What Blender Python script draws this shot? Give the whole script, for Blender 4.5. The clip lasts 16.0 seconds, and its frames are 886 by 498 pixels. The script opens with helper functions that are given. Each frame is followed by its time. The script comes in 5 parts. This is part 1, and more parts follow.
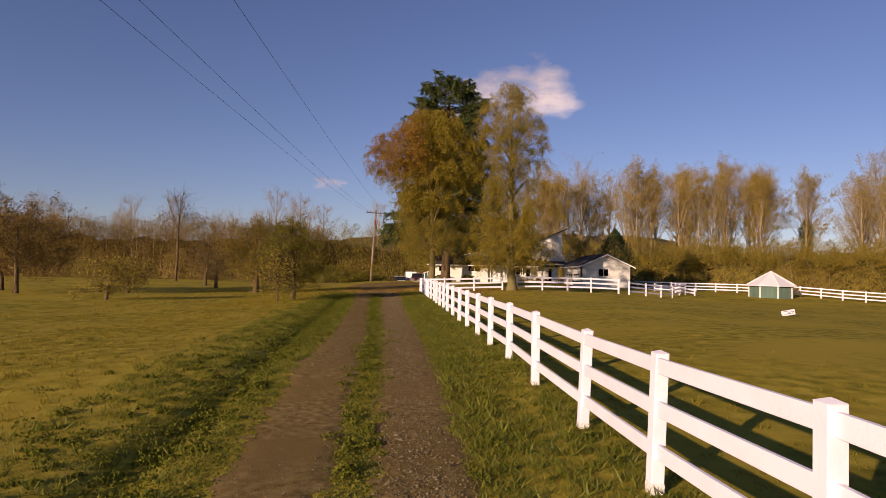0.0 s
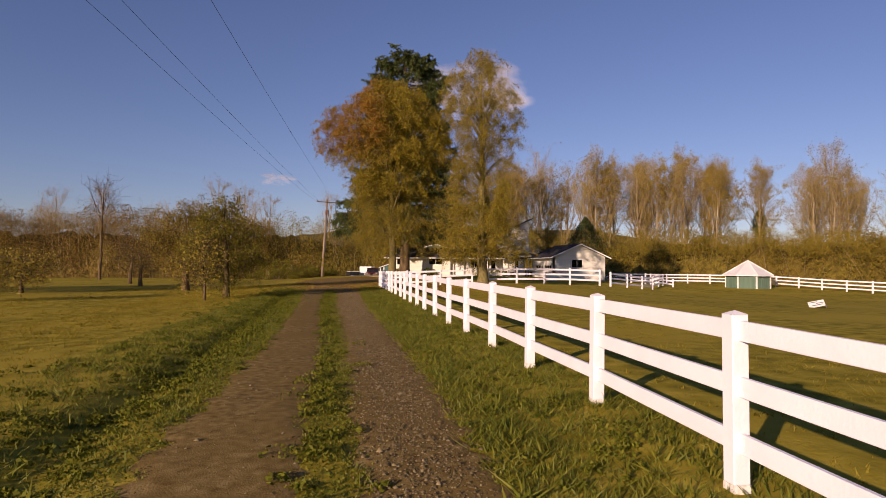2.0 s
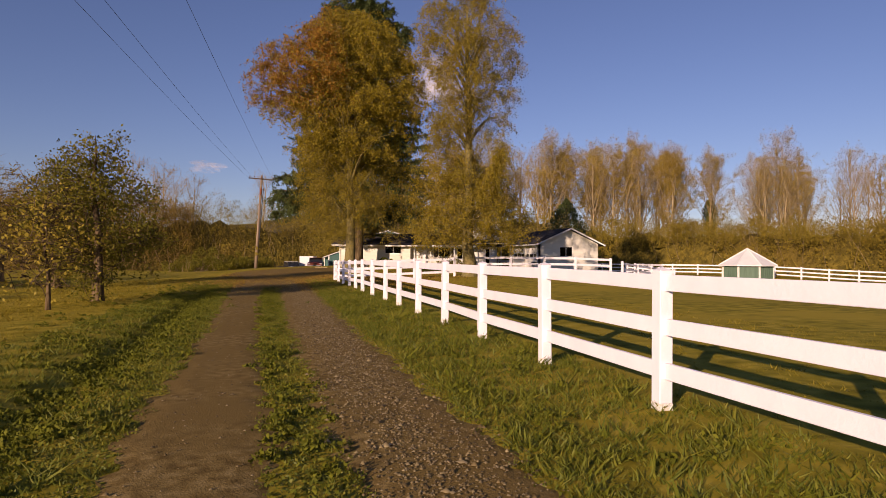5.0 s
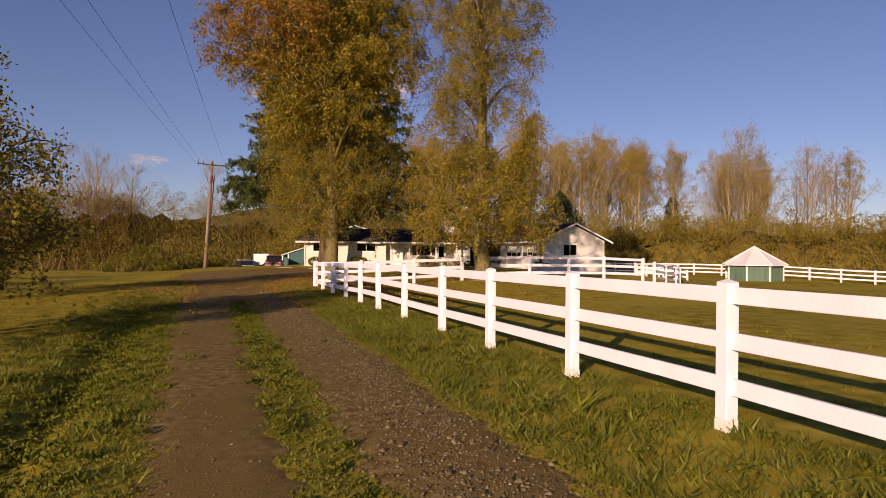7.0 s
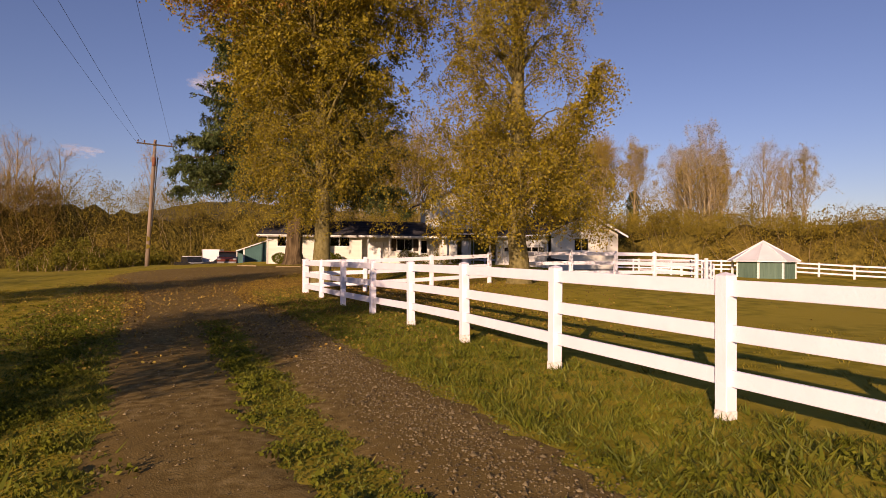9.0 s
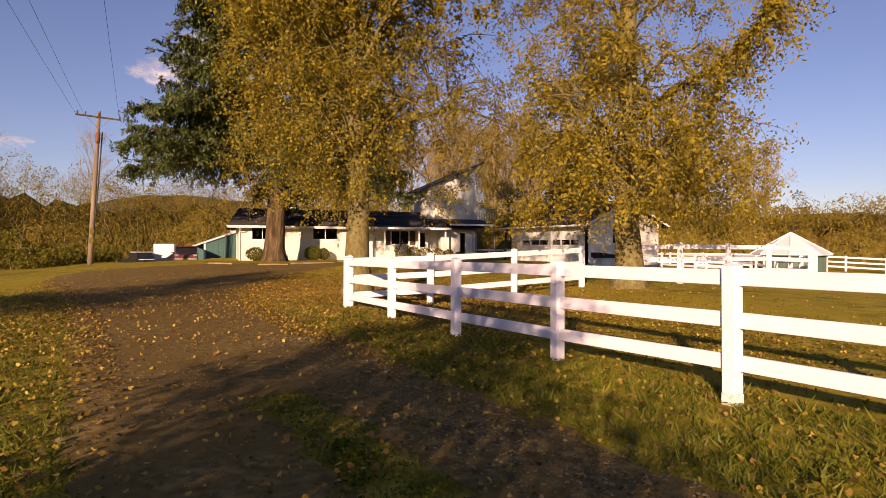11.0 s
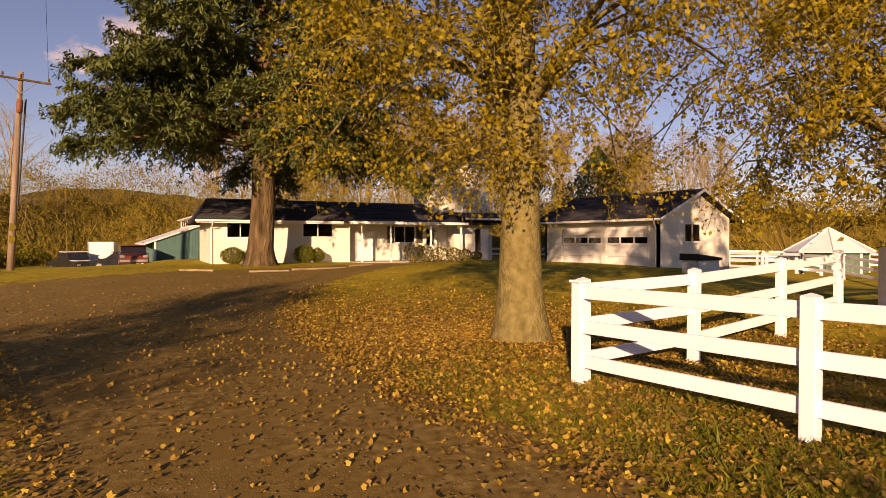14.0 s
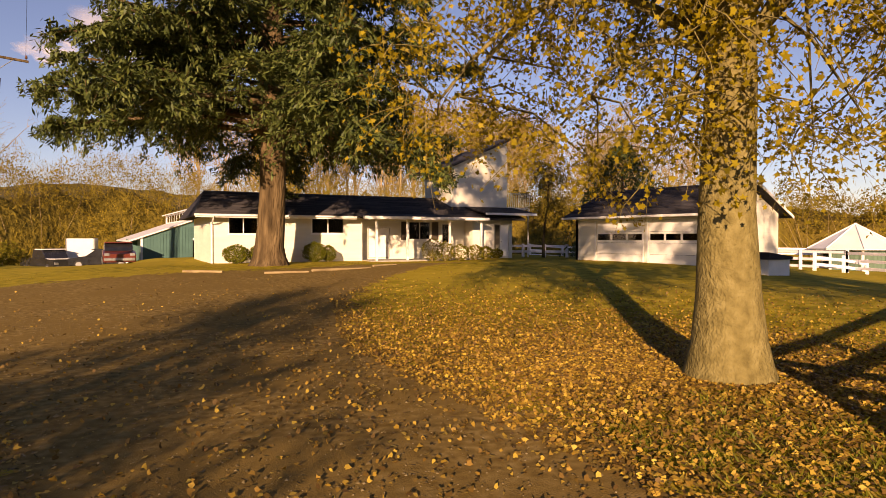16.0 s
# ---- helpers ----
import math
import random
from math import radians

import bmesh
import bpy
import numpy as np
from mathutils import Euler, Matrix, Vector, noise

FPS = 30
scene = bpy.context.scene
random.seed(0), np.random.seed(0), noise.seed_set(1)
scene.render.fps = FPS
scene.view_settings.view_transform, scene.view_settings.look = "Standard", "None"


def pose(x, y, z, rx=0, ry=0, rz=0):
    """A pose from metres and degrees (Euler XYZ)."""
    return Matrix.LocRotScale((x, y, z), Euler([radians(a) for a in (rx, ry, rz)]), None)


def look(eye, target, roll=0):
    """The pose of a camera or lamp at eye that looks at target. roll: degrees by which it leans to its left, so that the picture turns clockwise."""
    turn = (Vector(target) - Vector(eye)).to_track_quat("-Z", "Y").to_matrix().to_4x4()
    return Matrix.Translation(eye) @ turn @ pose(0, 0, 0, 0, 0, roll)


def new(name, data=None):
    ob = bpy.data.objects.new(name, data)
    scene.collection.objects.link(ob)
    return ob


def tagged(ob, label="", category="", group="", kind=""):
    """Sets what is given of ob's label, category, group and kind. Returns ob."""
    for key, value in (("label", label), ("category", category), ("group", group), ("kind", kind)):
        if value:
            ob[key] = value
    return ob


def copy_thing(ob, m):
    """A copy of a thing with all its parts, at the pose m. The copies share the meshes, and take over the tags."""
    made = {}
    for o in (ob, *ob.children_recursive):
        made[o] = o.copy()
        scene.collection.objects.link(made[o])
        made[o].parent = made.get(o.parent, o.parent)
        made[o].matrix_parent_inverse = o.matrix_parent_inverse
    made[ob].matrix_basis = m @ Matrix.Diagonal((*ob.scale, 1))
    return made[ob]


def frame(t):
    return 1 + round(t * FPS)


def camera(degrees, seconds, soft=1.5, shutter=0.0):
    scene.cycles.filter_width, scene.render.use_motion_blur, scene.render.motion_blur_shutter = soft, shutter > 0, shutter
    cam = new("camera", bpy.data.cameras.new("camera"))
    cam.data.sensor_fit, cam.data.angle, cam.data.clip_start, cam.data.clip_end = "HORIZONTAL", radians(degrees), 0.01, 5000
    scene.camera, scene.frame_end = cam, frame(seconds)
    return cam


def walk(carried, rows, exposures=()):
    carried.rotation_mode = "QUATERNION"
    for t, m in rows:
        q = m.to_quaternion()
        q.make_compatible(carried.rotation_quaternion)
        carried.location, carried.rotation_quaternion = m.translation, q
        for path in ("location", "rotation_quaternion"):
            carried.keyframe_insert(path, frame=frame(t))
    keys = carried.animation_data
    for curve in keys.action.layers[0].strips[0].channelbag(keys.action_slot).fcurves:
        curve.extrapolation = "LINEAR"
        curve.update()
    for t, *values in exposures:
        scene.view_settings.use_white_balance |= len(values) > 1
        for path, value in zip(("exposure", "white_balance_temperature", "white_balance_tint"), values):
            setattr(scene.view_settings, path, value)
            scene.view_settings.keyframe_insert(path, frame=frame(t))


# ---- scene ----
cam = camera(70.6, 16.0, soft=0.65)
PATH = [
    (0, (-2.474, -54.537, 1.819), (-2.314, -52.544, 1.89), 1.2),
    (0.5, (-2.485, -53.016, 1.71), (-2.29, -51.027, 1.787), 0.6),
    (1, (-2.556, -51.376, 1.646), (-2.319, -49.391, 1.714), 0.7),
    (1.5, (-2.626, -49.7, 1.549), (-2.35, -47.72, 1.613), 0.7),
    (2, (-2.739, -47.989, 1.459), (-2.426, -46.015, 1.52), 0.5),
    (2.5, (-2.776, -46.172, 1.383), (-2.426, -44.204, 1.441), 0.4),
    (3, (-2.869, -44.449, 1.36), (-2.487, -42.486, 1.412), 0.4),
    (3.5, (-2.925, -42.508, 1.33), (-2.514, -40.551, 1.376), 0.5),
    (4, (-2.995, -40.447, 1.293), (-2.554, -38.497, 1.334), 0.6),
    (4.5, (-3.078, -38.476, 1.266), (-2.603, -36.534, 1.303), 0.5),
    (7, (-3.976, -28.544, 1.43), (-3.31, -26.659, 1.455), 0.5),
    (7.5, (-4.065, -26.808, 1.427), (-3.362, -24.936, 1.449), 0.4),
    (8, (-4.197, -25.062, 1.457), (-3.453, -23.205, 1.476), 0.4),
    (10.5, (-4.788, -15.069, 1.349), (-3.859, -13.298, 1.348), 0.3),
    (11, (-4.921, -13.392, 1.39), (-3.957, -11.64, 1.384), 0.2),
    (11.5, (-4.921, -11.778, 1.444), (-3.924, -10.044, 1.434), 0.1),
    (12, (-5.013, -10.287, 1.525), (-3.985, -8.571, 1.511), 0.1),
    (12.5, (-5.034, -8.797, 1.58), (-3.978, -7.098, 1.565), 0.0),
    (13, (-5.081, -7.413, 1.607), (-4.0, -5.73, 1.59), 0.0),
    (13.5, (-5.187, -6.123, 1.6), (-4.079, -4.458, 1.581), 0.1),
    (14, (-5.225, -4.896, 1.599), (-4.096, -3.246, 1.577), 0.0),
    (14.5, (-5.249, -3.754, 1.591), (-4.1, -2.117, 1.568), -0.0),
    (15, (-5.307, -2.754, 1.565), (-4.139, -1.13, 1.539), 0.0),
    (15.5, (-5.42, -1.915, 1.595), (-4.244, -0.297, 1.564), 0.0),
    (16, (-5.428, -1.364, 1.629), (-4.242, 0.246, 1.595), 0.0),
]
EXPOSURES = [(0, 0.06, 7700, 26.5), (8, 0.05, 8050, 27.5), (10.3, 0.34, 8500, 30.5), (12, 0.45, 9200, 30.5), (14, 0.42, 10900, 31.5), (15, 0.50, 11000, 30), (16, 0.66, 10500, 28)]
walk(cam, [(t, look(eye, target, roll)) for t, eye, target, roll in PATH], EXPOSURES)

# ---- world and sun ----
SUN_ELEVATION, SUN_FROM = radians(14.5), Vector((-1.0, -1.06, 0.0)).normalized()
world = bpy.data.worlds.new("world")
scene.world = world
world.use_nodes = True
wn = world.node_tree.nodes
sky = wn.new("ShaderNodeTexSky")
sky.sky_type, sky.sun_disc = "NISHITA", False
sky.sun_elevation, sky.sun_rotation = SUN_ELEVATION, math.atan2(SUN_FROM.x, SUN_FROM.y)
sky.air_density, sky.dust_density, sky.ozone_density = 1.0, 0.0, 2.2
deep = wn.new("ShaderNodeMix")
deep.data_type, deep.blend_type = "RGBA", "MULTIPLY"
deep.inputs[0].default_value = 1.0
deep.inputs[7].default_value = (0.80, 0.90, 1.29, 1)
world.node_tree.links.new(sky.outputs["Color"], deep.inputs[6])
world.node_tree.links.new(deep.outputs[2], wn["Background"].inputs["Color"])
wn["Background"].inputs["Strength"].default_value = 0.078
sun_data = bpy.data.lights.new("sun", "SUN")
sun_data.energy, sun_data.angle, sun_data.color = 5.5, radians(0.6), (1.0, 0.86, 0.70)
sun = new("sun", sun_data)
sun_dir = Vector((SUN_FROM.x * math.cos(SUN_ELEVATION), SUN_FROM.y * math.cos(SUN_ELEVATION), math.sin(SUN_ELEVATION)))
sun.matrix_world = look(sun_dir * 200, (0, 0, 0))


# ---- materials ----
def ramp_material(name, colours, scale=3.0, detail=6.0, rough=0.8, bump=0.0, bump_scale=40.0, spec=0.3, metal=0.0, island=0.0, per_object=0.0, translucent=0.0, stretch=(1, 1, 1), patch=None, patch_scale=0.3):
    """A surface whose colour wanders between the given colours at two scales, with fine relief."""
    m = bpy.data.materials.new(name)
    m.use_nodes = True
    nt = m.node_tree
    n, ln = nt.nodes, nt.links
    p = n["Principled BSDF"]
    geo = n.new("ShaderNodeNewGeometry")
    mapping = n.new("ShaderNodeMapping")
    mapping.inputs["Scale"].default_value = stretch
    ln.new(geo.outputs["Position"], mapping.inputs["Vector"])
    tex = n.new("ShaderNodeTexNoise")
    tex.inputs["Scale"].default_value, tex.inputs["Detail"].default_value = scale, detail
    ln.new(mapping.outputs["Vector"], tex.inputs["Vector"])
    factor = tex.outputs["Fac"]
    for amount, node, socket in ((island, "ShaderNodeNewGeometry", "Random Per Island"), (per_object, "ShaderNodeObjectInfo", "Random")):
        if amount:
            src = n.new(node)
            mix = n.new("ShaderNodeMix")
            mix.inputs[0].default_value = amount
            ln.new(factor, mix.inputs[2])
            ln.new(src.outputs[socket], mix.inputs[3])
            factor = mix.outputs[0]
    ramp = n.new("ShaderNodeValToRGB")
    el = ramp.color_ramp.elements
    lo, hi = (0.3, 0.7) if not island and not per_object else (0.12, 0.88)
    while len(el) < len(colours):
        el.new(0.5)
    for k, c in enumerate(colours):
        el[k].position = lo + (hi - lo) * k / max(1, len(colours) - 1)
        el[k].color = (*c, 1)
    ln.new(factor, ramp.inputs["Fac"])
    colour = ramp.outputs["Color"]
    if patch:
        tex2 = n.new("ShaderNodeTexNoise")
        tex2.inputs["Scale"].default_value, tex2.inputs["Detail"].default_value = patch_scale, 4.0
        ln.new(geo.outputs["Position"], tex2.inputs["Vector"])
        cut = n.new("ShaderNodeMapRange")
        cut.inputs[1].default_value, cut.inputs[2].default_value = 0.45, 0.62
        ln.new(tex2.outputs["Fac"], cut.inputs[0])
        mix = n.new("ShaderNodeMix")
        mix.data_type = "RGBA"
        ln.new(cut.outputs[0], mix.inputs[0])
        ln.new(colour, mix.inputs[6])
        mix.inputs[7].default_value = (*patch, 1)
        colour = mix.outputs[2]
    ln.new(colour, p.inputs["Base Color"])
    p.inputs["Roughness"].default_value, p.inputs["Metallic"].default_value = rough, metal
    p.inputs["Specular IOR Level"].default_value = spec
    if bump:
        tex3 = n.new("ShaderNodeTexNoise")
        tex3.inputs["Scale"].default_value, tex3.inputs["Detail"].default_value = bump_scale, 8.0
        ln.new(mapping.outputs["Vector"], tex3.inputs["Vector"])
        b = n.new("ShaderNodeBump")
        b.inputs["Strength"].default_value, b.inputs["Distance"].default_value = bump, 1.0 / bump_scale
        ln.new(tex3.outputs["Fac"], b.inputs["Height"])
        ln.new(b.outputs["Normal"], p.inputs["Normal"])
    if translucent:
        t = n.new("ShaderNodeBsdfTranslucent")
        ln.new(colour, t.inputs["Color"])
        mx = n.new("ShaderNodeMixShader")
        mx.inputs[0].default_value = translucent
        ln.new(p.outputs[0], mx.inputs[1])
        ln.new(t.outputs[0], mx.inputs[2])
        ln.new(mx.outputs[0], n["Material Output"].inputs["Surface"])
    return m


GRASS_GROUND = ramp_material("grass_ground", [(0.135, 0.115, 0.012), (0.27, 0.215, 0.024), (0.42, 0.315, 0.050)], 2.3, 14, 0.95, 0.16, 14, 0.05, patch=(0.34, 0.255, 0.034), patch_scale=0.22)
GRASS_BLADE = ramp_material("grass_blade", [(0.062, 0.082, 0.008), (0.140, 0.152, 0.014), (0.26, 0.225, 0.028)], 0.7, 6, 0.6, spec=0.3, island=0.45, translucent=0.3)
FIELD_BLADE = ramp_material("field_blade", [(0.12, 0.104, 0.011), (0.245, 0.190, 0.022), (0.38, 0.275, 0.045)], 0.5, 6, 0.7, spec=0.15, island=0.45, translucent=0.3)
GRAVEL = ramp_material("gravel", [(0.125, 0.079, 0.025), (0.21, 0.139, 0.047), (0.30, 0.21, 0.083)], 9, 12, 0.95, 0.35, 60, 0.05, patch=(0.195, 0.127, 0.041), patch_scale=0.6)
STONE = ramp_material("gravel_stone", [(0.075, 0.050, 0.021), (0.19, 0.134, 0.058), (0.34, 0.26, 0.135)], 12, 3, 0.85, spec=0.25, island=0.7)
FALLEN = ramp_material("fallen_leaf", [(0.085, 0.046, 0.014), (0.175, 0.098, 0.021), (0.29, 0.175, 0.030), (0.43, 0.30, 0.052)], 1.5, 4, 0.65, spec=0.25, island=0.7)
LEAF_GOLD = ramp_material("leaf_gold", [(0.12, 0.102, 0.010), (0.26, 0.195, 0.015), (0.41, 0.31, 0.032), (0.24, 0.185, 0.018)], 0.35, 3, 0.55, spec=0.25, island=0.6, translucent=0.45)
LEAF_YELLOW = ramp_material("leaf_yellow", [(0.13, 0.11, 0.010), (0.27, 0.205, 0.016), (0.42, 0.32, 0.034), (0.26, 0.15, 0.018)], 0.35, 3, 0.55, spec=0.25, island=0.6, translucent=0.4)
LEAF_GREEN = ramp_material("leaf_green", [(0.085, 0.082, 0.010), (0.15, 0.136, 0.016), (0.24, 0.19, 0.026)], 0.6, 3, 0.65, spec=0.15, island=0.5, translucent=0.3)
LEAF_PALE = ramp_material("leaf_pale_yellow", [(0.20, 0.155, 0.020), (0.33, 0.25, 0.032), (0.45, 0.34, 0.05)], 0.4, 3, 0.6, spec=0.25, island=0.5, translucent=0.35)
LEAF_OLIVE = ramp_material("leaf_olive", [(0.115, 0.090, 0.013), (0.23, 0.168, 0.021), (0.33, 0.232, 0.030)], 0.3, 3, 0.6, spec=0.25, island=0.5, translucent=0.3)
LEAF_RUST = ramp_material("leaf_rust", [(0.11, 0.070, 0.018), (0.21, 0.135, 0.030), (0.31, 0.205, 0.044)], 0.06, 3, 0.7, spec=0.2, island=0.25, translucent=0.25)
LEAF_OCHRE = ramp_material("leaf_ochre", [(0.19, 0.132, 0.022), (0.35, 0.242, 0.038), (0.47, 0.335, 0.058)], 0.06, 3, 0.7, spec=0.2, island=0.4, translucent=0.3)
LEAF_RED = ramp_material("leaf_red", [(0.20, 0.10, 0.016), (0.34, 0.155, 0.022), (0.43, 0.23, 0.034)], 0.5, 3, 0.6, spec=0.25, island=0.6, translucent=0.4)
WEED = ramp_material("weed_leaf", [(0.058, 0.066, 0.007), (0.112, 0.120, 0.011), (0.17, 0.168, 0.016)], 1.2, 4, 0.7, spec=0.15, island=0.6, translucent=0.25)
NEEDLE = ramp_material("fir_needle", [(0.022, 0.036, 0.009), (0.062, 0.086, 0.021), (0.13, 0.152, 0.040)], 0.8, 3, 0.6, spec=0.3, island=0.5)
BARK = ramp_material("grey_bark", [(0.125, 0.099, 0.038), (0.185, 0.150, 0.060), (0.24, 0.198, 0.086)], 9, 12, 0.95, 1.0, 30, 0.1, stretch=(1, 1, 0.8))
BARK_DARK = ramp_material("dark_bark", [(0.042, 0.028, 0.015), (0.10, 0.067, 0.035), (0.18, 0.125, 0.068)], 4, 10, 0.95, 1.0, 10, 0.15, stretch=(1, 1, 0.2))
POPLAR_BARK = ramp_material("pale_poplar_bark", [(0.20, 0.145, 0.075), (0.34, 0.255, 0.145), (0.46, 0.37, 0.24)], 1.2, 5, 0.9, spec=0.1)
BRUSH_TWIG = ramp_material("brown_brush_twig", [(0.115, 0.070, 0.018), (0.215, 0.138, 0.034), (0.32, 0.215, 0.056)], 0.10, 4, 0.9, spec=0.1, island=0.4)
OCHRE_TWIG = ramp_material("ochre_brush_twig", [(0.125, 0.092, 0.013), (0.225, 0.165, 0.024), (0.34, 0.25, 0.042)], 0.10, 4, 0.9, spec=0.1, island=0.4)
TWIG = ramp_material("twig", [(0.23, 0.165, 0.085), (0.38, 0.285, 0.155)], 2, 4, 0.9, spec=0.15)
WHITE_VINYL = ramp_material("white_fence_paint", [(0.81, 0.765, 0.815), (0.885, 0.845, 0.89)], 2.5, 8, 0.45, 0.1, 30, 0.4)
POST_FOOT = ramp_material("soiled_white_paint", [(0.52, 0.46, 0.36), (0.76, 0.73, 0.68), (0.83, 0.81, 0.79)], 30, 8, 0.7, 0.2, 40)
WALL_WHITE = ramp_material("cream_siding", [(0.68, 0.64, 0.55), (0.78, 0.745, 0.65)], 1.3, 8, 0.75, 0.15, 25, 0.25, stretch=(0.4, 0.4, 3))
TRIM_WHITE = ramp_material("white_trim", [(0.76, 0.74, 0.70), (0.84, 0.82, 0.79)], 4, 6, 0.6)
ROOF_DARK = ramp_material("dark_shingle", [(0.020, 0.018, 0.020), (0.042, 0.038, 0.042), (0.075, 0.068, 0.07)], 3, 8, 0.85, 0.6, 20, 0.25, stretch=(1, 4, 4), island=0.5)
ROOF_WHITE = ramp_material("white_metal_roof", [(0.66, 0.64, 0.63), (0.80, 0.78, 0.77)], 0.7, 6, 0.4, spec=0.5)
TEAL = ramp_material("teal_metal_siding", [(0.045, 0.115, 0.105), (0.065, 0.155, 0.14)], 1.0, 6, 0.5, spec=0.4)
SHED_GREEN = ramp_material("green_board", [(0.075, 0.13, 0.095), (0.12, 0.19, 0.14)], 1.2, 6, 0.75, 0.3, 16, stretch=(4, 4, 0.4))
# Near-black colour that paints the unlit darkness of rooms behind openings.
INDOOR_SHADE = ramp_material("painted_indoor_shade", [(0.012, 0.010, 0.009), (0.022, 0.018, 0.016)], 1, 4, 0.95)
SHUTTER = ramp_material("brown_shutter", [(0.05, 0.035, 0.025), (0.09, 0.065, 0.045)], 3, 6, 0.7)
WOOD = ramp_material("weathered_wood", [(0.16, 0.115, 0.08), (0.30, 0.225, 0.165)], 3, 8, 0.85, 0.5, 20, stretch=(2, 2, 0.15))
RUST_METAL = ramp_material("rusty_metal", [(0.12, 0.045, 0.025), (0.25, 0.09, 0.045)], 5, 6, 0.7)
GREY_METAL = ramp_material("grey_metal", [(0.28, 0.28, 0.28), (0.42, 0.42, 0.42)], 4, 5, 0.4, metal=0.7, spec=0.5)
CABLE = ramp_material("cable", [(0.02, 0.02, 0.02), (0.04, 0.04, 0.04)], 3, 2, 0.6)
RUBBER = ramp_material("rubber", [(0.015, 0.015, 0.015), (0.03, 0.03, 0.03)], 8, 4, 0.85)
CAR_WHITE = ramp_material("white_car_paint", [(0.70, 0.69, 0.68), (0.76, 0.75, 0.74)], 2, 4, 0.25, spec=0.6)
CAR_BLACK = ramp_material("dark_car_paint", [(0.012, 0.013, 0.016), (0.025, 0.026, 0.030)], 2, 4, 0.2, spec=0.6)
CAR_RED = ramp_material("red_car_paint", [(0.10, 0.016, 0.010), (0.14, 0.026, 0.016)], 2, 4, 0.3, spec=0.6)
CONCRETE = ramp_material("concrete", [(0.28, 0.25, 0.21), (0.40, 0.37, 0.32)], 4, 8, 0.9, 0.3, 30)
HILL = ramp_material("forested_hill", [(0.050, 0.054, 0.040), (0.105, 0.090, 0.052), (0.165, 0.125, 0.062)], 0.012, 12, 1.0, 0.4, 0.05, 0.0)
INK = ramp_material("grey_ink", [(0.10, 0.10, 0.12), (0.16, 0.16, 0.18)], 5, 3, 0.8)
# Darker copies of the leaf colours: the shade inside the brush, painted in.
THICK_SHADE_OLIVE = ramp_material("thicket_olive", [(0.055, 0.044, 0.010), (0.12, 0.090, 0.018), (0.19, 0.138, 0.026)], 1.6, 12, 0.85, 1.0, 2.0, 0.1, patch=(0.13, 0.090, 0.020), patch_scale=0.12)
THICK_SHADE_RUST = ramp_material("thicket_rust", [(0.060, 0.040, 0.013), (0.12, 0.079, 0.022), (0.18, 0.120, 0.032)], 1.4, 12, 0.85, 1.0, 2.2, 0.1, patch=(0.11, 0.085, 0.020), patch_scale=0.10)
CERAMIC = ramp_material("brown_ceramic", [(0.10, 0.045, 0.025), (0.16, 0.07, 0.04)], 3, 3, 0.3)


def glass_material():
    m = bpy.data.materials.new("window_glass")
    m.use_nodes = True
    p = m.node_tree.nodes["Principled BSDF"]
    p.inputs["Base Color"].default_value = (0.25, 0.27, 0.28, 1)
    p.inputs["Roughness"].default_value, p.inputs["Transmission Weight"].default_value, p.inputs["IOR"].default_value = 0.03, 1.0, 1.45
    return m


GLASS = glass_material()


def cloud_material(name, seed, tint):
    """Soft white vapour: its edge frays where noise eats into a rounded body."""
    m = bpy.data.materials.new(name)
    m.use_nodes = True
    n, ln = m.node_tree.nodes, m.node_tree.links
    tc = n.new("ShaderNodeTexCoord")
    length = n.new("ShaderNodeVectorMath")
    length.operation = "LENGTH"
    ln.new(tc.outputs["Object"], length.inputs[0])
    off = n.new("ShaderNodeVectorMath")
    off.inputs[1].default_value = (seed, seed * 1.7, 0)
    ln.new(tc.outputs["Object"], off.inputs[0])
    tex = n.new("ShaderNodeTexNoise")
    tex.inputs["Scale"].default_value, tex.inputs["Detail"].default_value = 1.5, 7.0
    ln.new(off.outputs[0], tex.inputs["Vector"])
    math1 = n.new("ShaderNodeMath")
    math1.operation = "MULTIPLY_ADD"
    math1.inputs[1].default_value, math1.inputs[2].default_value = 2.9, -1.05
    ln.new(tex.outputs["Fac"], math1.inputs[0])
    sub = n.new("ShaderNodeMath")
    sub.operation = "SUBTRACT"
    ln.new(math1.outputs[0], sub.inputs[0])
    pw = n.new("ShaderNodeMath")
    pw.operation = "POWER"
    pw.inputs[1].default_value = 2.2
    ln.new(length.outputs["Value"], pw.inputs[0])
    ln.new(pw.outputs[0], sub.inputs[1])
    rng = n.new("ShaderNodeMapRange")
    rng.inputs[1].default_value, rng.inputs[2].default_value, rng.inputs[4].default_value = -0.45, 0.55, 0.68
    ln.new(sub.outputs[0], rng.inputs[0])
    d, tr, mx = n.new("ShaderNodeBsdfDiffuse"), n.new("ShaderNodeBsdfTransparent"), n.new("ShaderNodeMixShader")
    d.inputs["Color"].default_value = (*tint, 1)
    ln.new(rng.outputs[0], mx.inputs[0])
    ln.new(tr.outputs[0], mx.inputs[1])
    ln.new(d.outputs[0], mx.inputs[2])
    ln.new(mx.outputs[0], n["Material Output"].inputs["Surface"])
    n.remove(n["Principled BSDF"])
    return m


# ---- building helpers ----
def smooth(v, a, b):
    t = np.clip((np.asarray(v, float) - a) / (b - a), 0, 1)
    return t * t * (3 - 2 * t)


